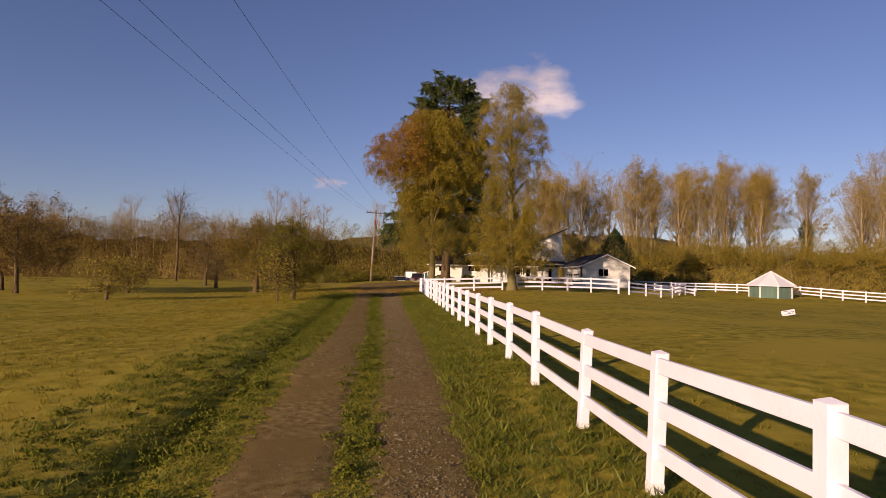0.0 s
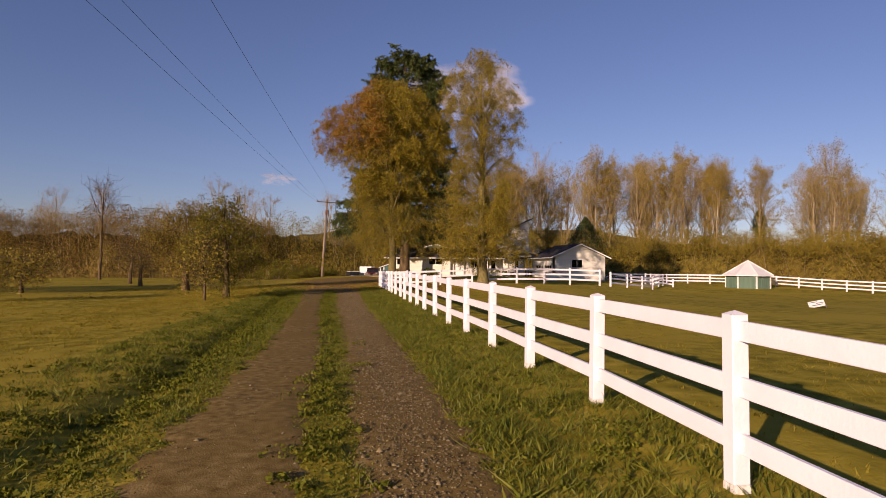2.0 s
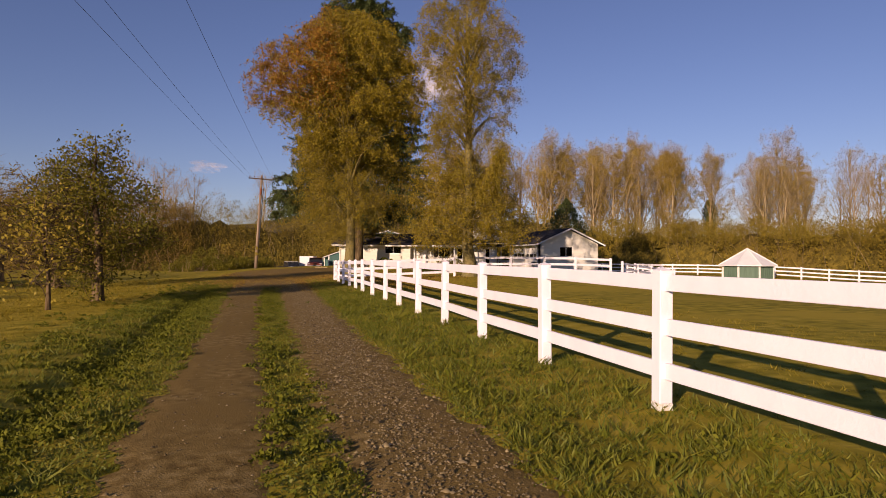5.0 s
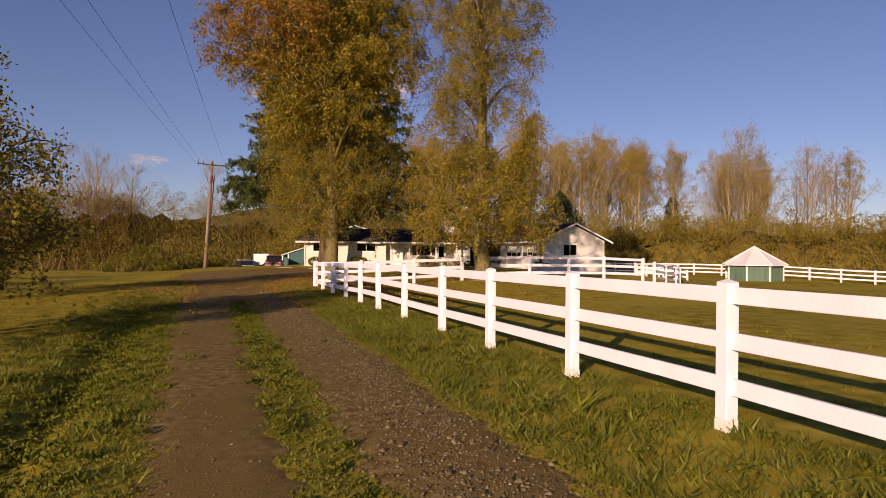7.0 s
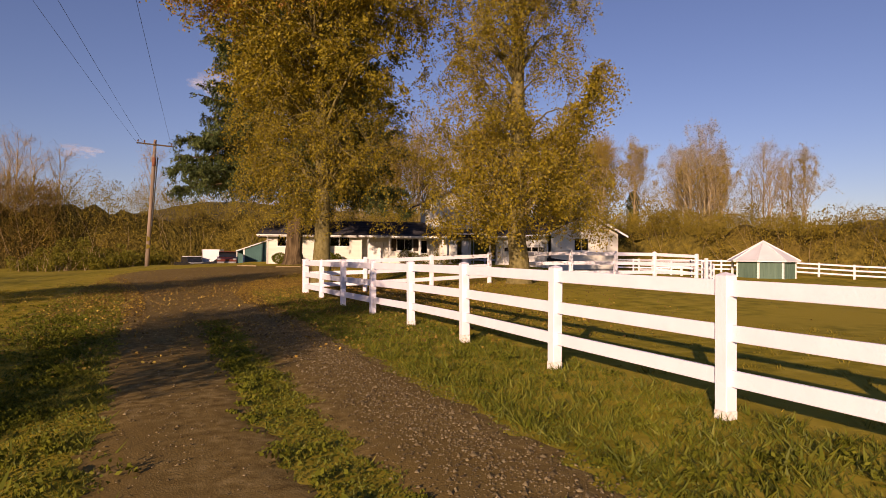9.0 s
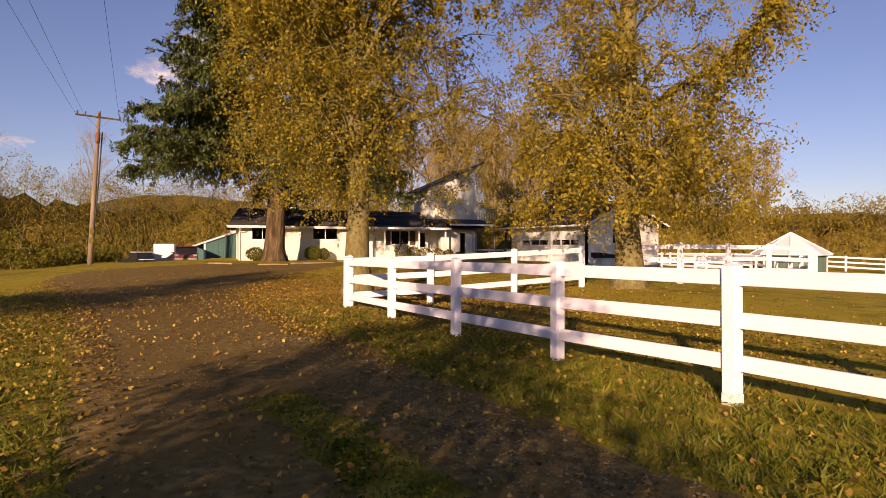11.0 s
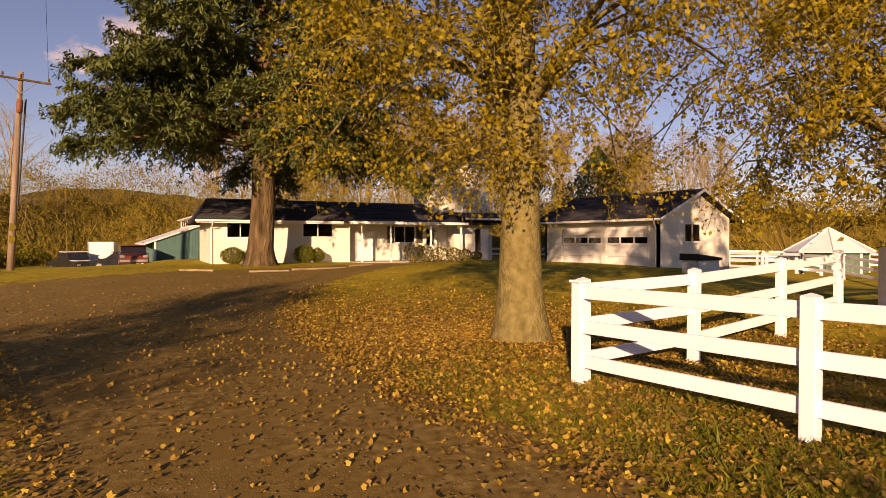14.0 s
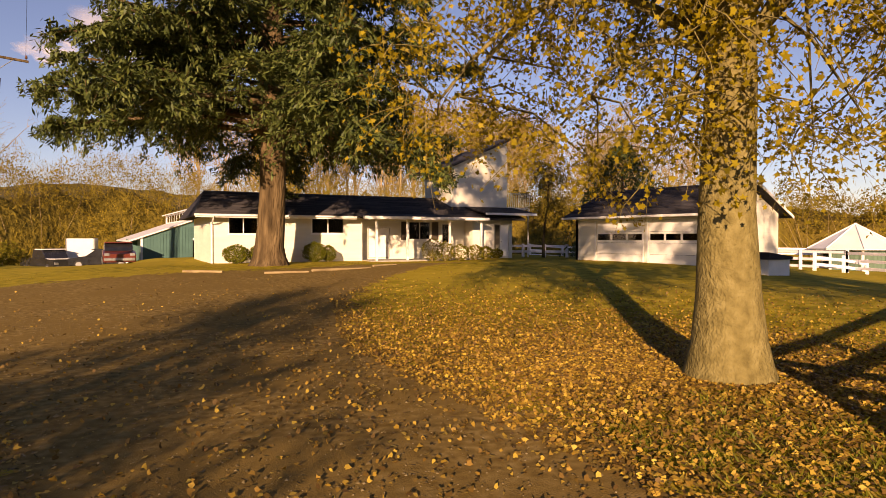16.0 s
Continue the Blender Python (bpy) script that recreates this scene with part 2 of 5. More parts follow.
def ground_z(x, y):
    """The lie of the land: level along the drive, a low rise to the house, a dip in the pasture."""
    x, y = np.asarray(x, float), np.asarray(y, float)
    rise = 0.50 * smooth(y, 4, 24) * smooth(x, -10, 1) * (1 - smooth(y, 36, 50))
    mound = 0.30 * smooth(x, 2, 9) * (1 - smooth(x, 17, 27)) * smooth(y, -14, -1) * (1 - smooth(y, 15, 24))
    dip = -0.75 * smooth(x, 9, 36) * (1 - smooth(x, 60, 90))
    dip = dip * np.maximum(1 - smooth(y, 4, 14), smooth(x, 24, 34))
    left = -0.22 * smooth(-x, 5, 13)
    south = -0.17 * smooth(-y, 41, 47)
    back = -0.5 * smooth(y, 40, 56) * (1 - smooth(np.abs(x), 60, 120)) - 0.5 * smooth(y, 29, 42) * (1 - smooth(x, 0.6, 3.0)) * smooth(x, -5, -1)
    knoll = 0.12 * np.exp(-((x - 1.1) ** 2 + (y - 2.25) ** 2) / 2.4)
    ditch = -0.13 * np.exp(-((x + 5.0 - np.interp(y, [-43, -25, -8], [0, -0.35, -1.0])) / 0.33) ** 2) * (1 - smooth(y, -12, -5))
    roll = 0.035 * np.sin(x * 0.55 + 1.3) * np.sin(y * 0.47) * smooth(np.abs(x + 3), 3, 9)
    return rise + mound + dip + left + south + back + roll + knoll + ditch


def gz(x, y):
    return float(ground_z(x, y))


def fast_mesh(name, verts, faces, mat, shade=False):
    """A mesh from arrays: verts (n, 3), faces (m, k)."""
    verts, faces = np.asarray(verts, np.float32), np.asarray(faces, np.int32)
    me = bpy.data.meshes.new(name)
    me.vertices.add(len(verts))
    me.vertices.foreach_set("co", verts.ravel())
    me.loops.add(faces.size)
    me.loops.foreach_set("vertex_index", faces.ravel())
    me.polygons.add(len(faces))
    me.polygons.foreach_set("loop_start", np.arange(0, faces.size, faces.shape[1], dtype=np.int32))
    me.update(calc_edges=True)
    if shade:
        me.polygons.foreach_set("use_smooth", np.ones(len(faces), bool))
    me.materials.append(mat)
    return me


def part(name, bm, material, parent=None, label="", shade=False):
    """Links a bmesh or a mesh as one object under a thing or a part."""
    if isinstance(bm, bpy.types.Mesh):
        me = bm
    else:
        bmesh.ops.recalc_face_normals(bm, faces=bm.faces)
        me = bpy.data.meshes.new(name)
        bm.to_mesh(me)
        bm.free()
        me.materials.append(material)
        if shade:
            me.polygons.foreach_set("use_smooth", np.ones(len(me.polygons), bool))
    ob = new(name, me)
    if parent is not None:
        ob.parent = parent
    if label:
        tagged(ob, label)
    return ob


def thing(name, m, label, category, group="", kind=""):
    ob = new(name)
    ob.empty_display_size = 0.2
    ob.matrix_world = m
    return tagged(ob, label, category, group, kind)


def add_box(bm, x0, x1, y0, y1, z0, z1, bevel=0.0, m=None):
    vs = [bm.verts.new((x, y, z)) for z in (z0, z1) for y in (y0, y1) for x in (x0, x1)]
    fs = [bm.faces.new([vs[k] for k in q]) for q in ((0, 2, 3, 1), (4, 5, 7, 6), (0, 1, 5, 4), (2, 6, 7, 3), (0, 4, 6, 2), (1, 3, 7, 5))]
    if bevel:
        es = list({e for f in fs for e in f.edges})
        out = bmesh.ops.bevel(bm, geom=es, offset=bevel, segments=1, affect="EDGES")
        vs = list({v for f in out["faces"] for v in f.verts} | {v for v in vs if v.is_valid})
    if m is not None:
        bmesh.ops.transform(bm, matrix=m, verts=[v for v in vs if v.is_valid])
    return bm


def box(x0, x1, y0, y1, z0, z1, bevel=0.0, m=None):
    return add_box(bmesh.new(), x0, x1, y0, y1, z0, z1, bevel, m)


def prism(poly, z0, z1, axis="z"):
    """A prism over a polygon; axis says which way it is drawn out."""
    bm = bmesh.new()
    place = {"z": lambda a, b, c: (a, b, c), "y": lambda a, b, c: (a, c, b), "x": lambda a, b, c: (c, a, b)}[axis]
    lo, hi = [bm.verts.new(place(a, b, z0)) for a, b in poly], [bm.verts.new(place(a, b, z1)) for a, b in poly]
    bm.faces.new(lo), bm.faces.new(hi)
    for k in range(len(poly)):
        bm.faces.new((lo[k], lo[k - 1], hi[k - 1], hi[k]))
    return bm


def add_tube(bm, points, radii, sides=8):
    rings = []
    for k, p in enumerate(points):
        p = Vector(p)
        d = (Vector(points[min(k + 1, len(points) - 1)]) - Vector(points[max(k - 1, 0)])).normalized()
        q = d.to_track_quat("Z", "Y")
        rings.append([bm.verts.new(p + q @ Vector((radii[k] * math.cos(2 * math.pi * s / sides), radii[k] * math.sin(2 * math.pi * s / sides), 0))) for s in range(sides)])
    for a, b in zip(rings, rings[1:]):
        for s in range(sides):
            bm.faces.new((a[s - 1], a[s], b[s], b[s - 1]))
    bm.faces.new(rings[0][::-1]), bm.faces.new(rings[-1])
    return bm


def tubes_arrays(polylines, sides):
    """Vertices and quads of many tapered tubes; a polyline is (points (k, 3), radii (k))."""
    verts, faces, base = [], [], 0
    ang = np.arange(sides) * 2 * np.pi / sides
    for pts, rad in polylines:
        k = len(pts)
        d = np.gradient(pts, axis=0)
        d /= np.linalg.norm(d, axis=1, keepdims=True) + 1e-9
        ref = np.where(np.abs(d[:, 2:3]) > 0.9, np.array([[1.0, 0, 0]]), np.array([[0, 0, 1.0]]))
        u = np.cross(d, ref)
        u /= np.linalg.norm(u, axis=1, keepdims=True) + 1e-9
        v = np.cross(d, u)
        ring = pts[:, None] + rad[:, None, None] * (np.cos(ang)[None, :, None] * u[:, None] + np.sin(ang)[None, :, None] * v[:, None])
        verts.append(ring.reshape(-1, 3))
        i = base + np.arange(k - 1)[:, None] * sides + np.arange(sides)[None]
        j = base + np.arange(k - 1)[:, None] * sides + (np.arange(sides)[None] + 1) % sides
        faces.append(np.stack([i, j, j + sides, i + sides], -1).reshape(-1, 4))
        base += k * sides
    return np.concatenate(verts), np.concatenate(faces)


def flakes(rng, centres, size, shape, flat=0.0, normals=None):
    """Many small leaves: shape (k, 2) in leaf units, bent along the middle; flat: how far they lie level."""
    n, k = len(centres), len(shape)
    a = rng.normal(size=(n, 3))
    a[:, 2] *= 1 - flat
    a /= np.linalg.norm(a, axis=1, keepdims=True) + 1e-9
    b = rng.normal(size=(n, 3))
    b[:, 2] *= 1 - flat
    b -= (a * b).sum(1, keepdims=True) * a
    b /= np.linalg.norm(b, axis=1, keepdims=True) + 1e-9
    c = np.cross(a, b)
    s = (size * rng.uniform(0.65, 1.35, n))[:, None, None]
    bend = (np.abs(shape[:, 0]) * 0.35)[None, :, None]
    wob = rng.uniform(0.75, 1.2, (n, k, 1))
    bend = bend * rng.uniform(-0.6, 2.2, (n, 1, 1))
    v = centres[:, None] + s * wob * (shape[None, :, :1] * a[:, None] + shape[None, :, 1:] * b[:, None] + bend * c[:, None])
    f = np.arange(n * k).reshape(n, k)
    return v.reshape(-1, 3), f


STAR = np.array([(0, -0.5), (0.16, -0.2), (0.5, -0.12), (0.26, 0.12), (0.36, 0.42), (0, 0.3), (-0.34, 0.44), (-0.24, 0.12), (-0.5, -0.1), (-0.15, -0.22)])
OVAL = np.array([(0, -0.5), (0.3, 0.0), (0, 0.5), (-0.3, 0.0)])
SPRAY = np.array([(0, -0.5), (0.13, -0.05), (0, 0.5), (-0.13, -0.05)])
DEAD = np.array([(0, -0.5), (0.17, -0.12), (0.5, 0.05), (0.1, 0.45), (-0.38, 0.36), (-0.42, -0.18)])


# ---- land ----
def ground():
    near = np.concatenate([np.arange(-34, -8, 0.8), np.arange(-8, 2.5, 0.16), np.arange(3, 62.01, 0.8)])
    xs = np.concatenate([[-3000, -1500, -700, -350, -200, -130, -90, -64, -48, -40], near, [70, 82, 100, 130, 180, 260, 400, 700, 1500, 3000]])
    yn = np.arange(-66, 66.01, 0.8)
    ys = np.concatenate([[-3000, -1500, -700, -350, -200, -130, -95, -76], yn, [74, 86, 105, 140, 200, 300, 500, 900, 1700, 3000]])
    X, Y = np.meshgrid(xs, ys)
    rng = np.random.default_rng(3)
    Z = ground_z(X, Y) + rng.normal(0, 0.005, X.shape) * (np.abs(X + 3.3) > 2.6)
    v = np.stack([X, Y, Z], -1).reshape(-1, 3)
    i = (np.arange(len(ys) - 1)[:, None] * len(xs) + np.arange(len(xs) - 1)[None]).ravel()
    f = np.stack([i, i + 1, i + 1 + len(xs), i + len(xs)], -1)
    return tagged(new("ground", fast_mesh("ground", v, f, GRASS_GROUND, True)), "rough autumn grass field and pasture", "ground", kind="structure")


ground()

EDGE_Y = [-120, -60, -49, -43, -36, -25, -13, -8, 0, 7, 12, 15, 18, 21]
EDGE_L = [-4.05, -4.05, -4.05, -4.2, -4.1, -4.45, -4.95, -5.15, -5.4, -5.9, -6.4, -6.6, -6.4, -5.4]
EDGE_R = [-1.6, -1.6, -1.65, -1.6, -1.65, -1.9, -1.85, -1.8, -1.75, -0.6, 1.6, 4.2, 8.2, 12.5]
STRIP_L = [-3.0, -3.0, -3.0, -3.1, -3.1, -3.5, -3.7]
STRIP_R = [-2.6, -2.6, -2.62, -2.62, -2.7, -3.0, -3.15]


def drive_level(x, y):
    """How far the gravel stands over (or sinks under) the turf: positive on the wheel tracks."""
    l, r = np.interp(y, EDGE_Y, EDGE_L), np.interp(y, EDGE_Y, EDGE_R)
    a, b = np.interp(y, EDGE_Y[:7], STRIP_L), np.interp(y, EDGE_Y[:7], STRIP_R)
    inside = np.minimum(x - l, r - x)
    strip = np.where(y < -7.5, np.maximum(a - x, x - b), 1.0 + 0 * x)
    return np.minimum(np.minimum(inside, strip), (21 - y) * 0.6)


def ragged(x, y):
    return 0.16 * np.sin(x * 5.1 + 2.0 * np.sin(y * 1.7)) * np.sin(y * 3.3 + x) + 0.10 * np.sin(x * 13 + y * 9.1) + 0.08 * np.sin(y * 17.3 - x * 7)


def driveway():
    xs, ys = np.arange(-7.2, 13, 0.09), np.concatenate([np.arange(-120, -58, 0.8), np.arange(-58, 22, 0.12)])
    X, Y = np.meshgrid(xs, ys)
    lev = drive_level(X, Y) + ragged(X, Y) * np.where(Y > -6, 1.6, 0.55)
    rng = np.random.default_rng(4)
    Z = ground_z(X, Y) + np.clip(lev * 0.10, -0.09, 0.016) + rng.normal(0, 0.001, X.shape)
    v = np.stack([X, Y, Z], -1).reshape(-1, 3)
    i = (np.arange(len(ys) - 1)[:, None] * len(xs) + np.arange(len(xs) - 1)[None])
    keep = (drive_level(X, Y) > -0.45)
    keep = keep[:-1, :-1] | keep[1:, 1:]
    i = i[keep]
    f = np.stack([i, i + 1, i + 1 + len(xs), i + len(xs)], -1)
    used, inv = np.unique(f, return_inverse=True)
    return tagged(new("driveway", fast_mesh("driveway", v[used], inv.reshape(f.shape), GRAVEL, True)), "gravel drive with two brown wheel tracks", "driveway", kind="structure")


driveway()


# ---- fences ----
RAIL_Z = (0.345, 0.73, 1.115)
POST, RAIL_T, RAIL_H, POST_H = 0.127, 0.04, 0.14, 1.225


def fence_post(parent, x, y, z, lean=0.0, height=POST_H, cap=False, tilt=0.0):
    bm = box(-POST / 2, POST / 2, -POST / 2, POST / 2, 0.06, height, 0.006)
    if cap:
        add_box(bm, -0.085, 0.085, -0.085, 0.085, height, height + 0.03, 0.008)
    else:
        vs = [bm.verts.new((sx * POST / 2, sy * POST / 2, height)) for sx, sy in ((-1, -1), (1, -1), (1, 1), (-1, 1))]
        top = bm.verts.new((0, 0, height + 0.028))
        for k in range(4):
            bm.faces.new((vs[k - 1], vs[k], top))
    ob = part("post", bm, WHITE_VINYL, parent)
    ob.matrix_local = pose(x, y, z, lean, tilt, 0)
    foot = part("foot", box(-POST / 2 - 0.001, POST / 2 + 0.001, -POST / 2 - 0.001, POST / 2 + 0.001, -0.3, 0.06), POST_FOOT, ob, "soil-stained foot of a post")
    return ob


def fence_rail(parent, p, q, side=0.0, sag=0.0):
    """A board from post to post, let into both."""
    p, q = Vector(p), Vector(q)
    d = q - p
    n = Vector((-d.y, d.x, 0)).normalized() * side
    bm = box(-d.length / 2 - 0.01, d.length / 2 + 0.01, -RAIL_T / 2, RAIL_T / 2, -RAIL_H / 2, RAIL_H / 2, 0.004)
    ob = part("rail", bm, WHITE_VINYL, parent)
    ob.matrix_local = Matrix.Translation((p + q) / 2 + n) @ d.to_track_quat("X", "Z").to_matrix().to_4x4()
    return ob


def fence(label, posts, rails=RAIL_Z, group="white fences", caps=(), leans=None, tilts=None, height=POST_H, heights=None, side=0.0):
    """A run of fence; posts are (x, y) or (x, y, z)."""
    ob = thing("fence", Matrix.Identity(4), label, "fence", group)
    at = [Vector(p) if len(p) == 3 else Vector((p[0], p[1], gz(*p))) for p in posts]
    for k, p in enumerate(at):
        fence_post(ob, *p, lean=(leans or {}).get(k, random.uniform(-0.5, 0.5)), cap=k in caps, height=heights[k] if heights else height + random.uniform(-0.015, 0.015), tilt=(tilts or {}).get(k, 0.0))
    for k, (p, q) in enumerate(zip(at, at[1:])):
        a, b = (heights[k] / POST_H, heights[k + 1] / POST_H) if heights else (1, 1)
        for z in rails:
            fence_rail(ob, p + Vector((0, 0, z * a)), q + Vector((0, 0, z * b)), side)
    return ob


RUN_X = [-0.007, -0.015, -0.018, 0.019, 0.012, -0.005, 0.012, 0.043, 0.026, 0.027, 0.025, -0.007, 0.002, 0.009, 0.006, 0.016, 0.004, 0.017, 0.002, 0.034, -0.032, -0.041, -0.06, -0.06, -0.06, -0.06]
RUN_Y = [0.03, -2.45, -4.91, -7.34, -9.77, -12.15, -14.62, -17.15, -19.49, -21.93, -24.38, -26.83, -29.27, -31.70, -34.13, -36.56, -38.99, -41.44, -43.94, -46.53, -48.91, -51.23, -53.65, -56.1, -58.5, -61.0]
RUN_Z = [-0.068, -0.058, -0.045, -0.023, 0.042, 0.065, 0.035, 0.018, 0.037, 0.038, 0.035, 0.009, 0.011, 0.002, 0.024, 0.023, 0.007, -0.012, -0.085, -0.156, -0.131, -0.078, -0.10, -0.13, -0.13, -0.13]
RUN_H = [1.214, 1.229, 1.250, 1.244, 1.196, 1.189, 1.215, 1.227, 1.204, 1.209, 1.204, 1.223, 1.221, 1.204, 1.183, 1.172, 1.179, 1.187, 1.237, 1.249, 1.242, 1.220, 1.22, 1.22, 1.22, 1.22]
fence("three-rail white board fence along the gravel drive", list(zip(RUN_X, RUN_Y, RUN_Z)), caps=(0,), leans={10: 0.6, 14: 0.4, 15: 0.8, 16: 0.8, 17: 1.1, 18: -0.7, 19: 1.1, 20: 0.6}, tilts={4: -0.9, 5: -0.9, 12: -0.6, 14: -0.7, 19: 1.8, 20: 1.7}, heights=RUN_H)
CROSS = [(0.06, 0.03, -0.05), (2.1, 0.0, 0.0), (4.72, 0.22, 0.1), (7.3, 0.5, 0.2)]
fence("white cross fence meeting the drive fence beside a tree", CROSS)
fence("white cross fence across the pasture", [(8.55, 0.25, 0.27), (10.79, 0.0, 0.32), (13.06, 0.0, 0.31), (15.2, 0.0, 0.30), (17.75, 0.1, 0.22)])
fence("low white rail fence from the garage to the pen", [(18.9, 0.6), (21.3, 2.6), (23.6, 4.5), (25.7, 6.6), (27.6, 9.0), (29.6, 11.9)], rails=(0.34, 0.70, 1.07), height=1.2)
fence("white pen fence running back from the pasture gate", [(29.6, 11.9), (30.2, 14.4), (30.8, 16.8), (31.4, 19.2)], height=1.2)
fence("white rail fence along the pasture's far side", [(52.0 - 0.05 * k, 2.0 - 2.6 * k) if k > 0 else (52.0, 2.0) for k in range(14)][::-1] + [(50.5, 4.6), (49.6, 7.2), (49.0, 9.8), (48.3, 12.4), (47.6, 15.0), (46.8, 17.6), (45.8, 20.2), (44.5, 22.6), (43.0, 24.9), (41.2, 27.0), (39.4, 29.0), (37.4, 30.9), (35.4, 32.8), (33.4, 34.6), (31.2, 36.2)])
fence("low white rails between house and garage", [(19.6, 26.6), (20.7, 26.0), (21.9, 25.4), (23.1, 24.7)], rails=(0.35, 0.68), height=0.8)
fence("short white fence beside the garage yard", [(26.2, 12.0), (28.4, 11.6), (30.4, 11.3)], rails=(0.30, 0.62), height=0.85)


# ---- trees ----
def branch(rng, start, direction, length, radius, steps, wander, lift, end=0.25):
    pts, p, d = [np.array(start, float)], np.array(start, float), np.array(direction, float)
    for _ in range(steps):
        d = d + rng.normal(0, wander, 3) + np.array([0, 0, lift])
        d /= np.linalg.norm(d)
        p = p + d * length / steps
        pts.append(p)
    return np.array(pts), radius * np.linspace(1, end, steps + 1), d


def trunk_line(rng, height, radius, flare, lean=(0, 0), steps=10):
    z = np.concatenate([[-0.25, 0, 0.15, 0.4, 0.9], np.linspace(1.8, height, steps)])
    k = np.clip(z / height, 0, 1)
    r = radius * (1 - k) ** 0.8 * 0.92 + radius * 0.06 + radius * flare * np.exp(-np.maximum(z, 0) / 0.38)
    pts = np.stack([lean[0] * k ** 1.3 + np.cumsum(rng.normal(0, 0.05, len(z))) * (z > 1.5), lean[1] * k ** 1.3 + np.cumsum(rng.normal(0, 0.05, len(z))) * (z > 1.5), z], -1)
    return pts, r


def broadleaf(rng, height, radius, env, first, limbs, leaves, size, shape, flare=0.5, lean=(0, 0), droop=-0.10, ups=0.55, twigs=5, fill=1.0, hang=0.5, trunk_sides=16, near_side=None, dense=1.0, tips=3, fat=1.0, reach=1.0):
    """Trunk and leaf arrays of a spreading tree. env(k): crown radius at share k of the height."""
    tp, tr = trunk_line(rng, height * 0.93, radius, flare, lean)
    lines, ends = [], []
    for n in range(limbs):
        k = first + (0.97 - first) * ((n + rng.uniform(0, 0.6)) / limbs) ** 0.9
        z = k * height
        az = n * 2.39996 + rng.normal(0, 0.3)
        base = np.array([np.interp(z, tp[:, 2], tp[:, c]) for c in range(2)] + [min(z, tp[-1, 2])])
        rr = np.interp(z, tp[:, 2], tr)
        toward = math.cos(az - near_side) if near_side is not None else -1
        L = max(0.8, env(k) * (1 - 0.5 * max(0.0, toward) * (k < 0.55)) * rng.uniform(0.75, 1.15)) * 1.0
        up = ups * (0.35 + 1.15 * k)
        d = np.array([math.cos(az), math.sin(az), up])
        d /= np.linalg.norm(d)
        pts, rad, dd = branch(rng, base - np.array([0, 0, L * up * 0.55]), d, L * 1.1, min(rr * 0.4, (0.02 + 0.011 * L) * (0.4 if k < 0.65 and fat == 1 else 1)), 6, 0.13, droop * (0.75 - 0.6 * k))
        lines.append((pts, rad))
        for s in range(twigs + int(L * 1.3 * dense)):
            f = rng.uniform(0.25, 1.0)
            q = np.array([np.interp(f * 6, np.arange(7), pts[:, c]) for c in range(3)])
            side = rng.normal(size=3) * np.array([1, 1, 0.55]) + d * 0.5
            side /= np.linalg.norm(side)
            l2 = L * rng.uniform(0.25, 0.5) * (1.15 - 0.5 * f) + 0.35
            p2, r2, _ = branch(rng, q, side, l2, fat * (0.012 + 0.007 * l2), 4, 0.22, droop)
            lines.append((p2, r2))
            for w in range(tips):
                g = rng.uniform(0.3, 1.0)
                q3 = np.array([np.interp(g * 4, np.arange(5), p2[:, c]) for c in range(3)])
                sd = rng.normal(size=3) * np.array([1, 1, 0.4]) + np.array([0, 0, droop * 4])
                sd /= np.linalg.norm(sd)
                p3, r3, _ = branch(rng, q3, sd, reach * rng.uniform(0.45, 1.0) * (0.5 + 0.12 * L), 0.009 * fat, 3, 0.2, droop * 2)
                ends.append((p3, r3))
    thick, thin = [(tp, tr)], lines + ends
    pick = rng.integers(0, len(ends), leaves)
    t = rng.uniform(0, 3, leaves)
    P = np.stack([e[0] for e in ends])[pick]
    i = np.minimum(t.astype(int), 2)
    w = (t - i)[:, None]
    c = P[np.arange(leaves), i] * (1 - w) + P[np.arange(leaves), i + 1] * w
    c = c + rng.normal(0, 0.10 + size * 0.5, c.shape)
    c[:, 2] -= rng.uniform(0, hang, leaves) * size * 2
    c = c[rng.uniform(size=leaves) < fill]
    return thick, thin, c


def plant_tree(name, x, y, arrays, bark, leaf_mat, label, category="tree", group="", sides=16, size=0.1, shape=OVAL, rng=None, turn=0.0, z=None, thin_sides=4):
    thick, thin, c = arrays
    ob = thing(name, pose(x, y, gz(x, y) if z is None else z, 0, 0, turn), label, category, group)
    v, f = tubes_arrays(thick, sides)
    part("trunk", fast_mesh("trunk", v, f, bark, True), bark, ob)
    v, f = tubes_arrays(thin, thin_sides)
    part("limb_framework", fast_mesh("limb_framework", v, f, bark, True), bark, ob)
    if len(c):
        v, f = flakes(rng, c, size, shape, 0.1)
        part("crown", fast_mesh("crown", v, f, leaf_mat), leaf_mat, ob)
    return ob


def add_leaves(ob, rng, c, size, shape, mat, label=""):
    v, f = flakes(rng, c, size, shape, 0.1)
    return part("crown", fast_mesh("crown", v, f, mat), mat, ob, label)


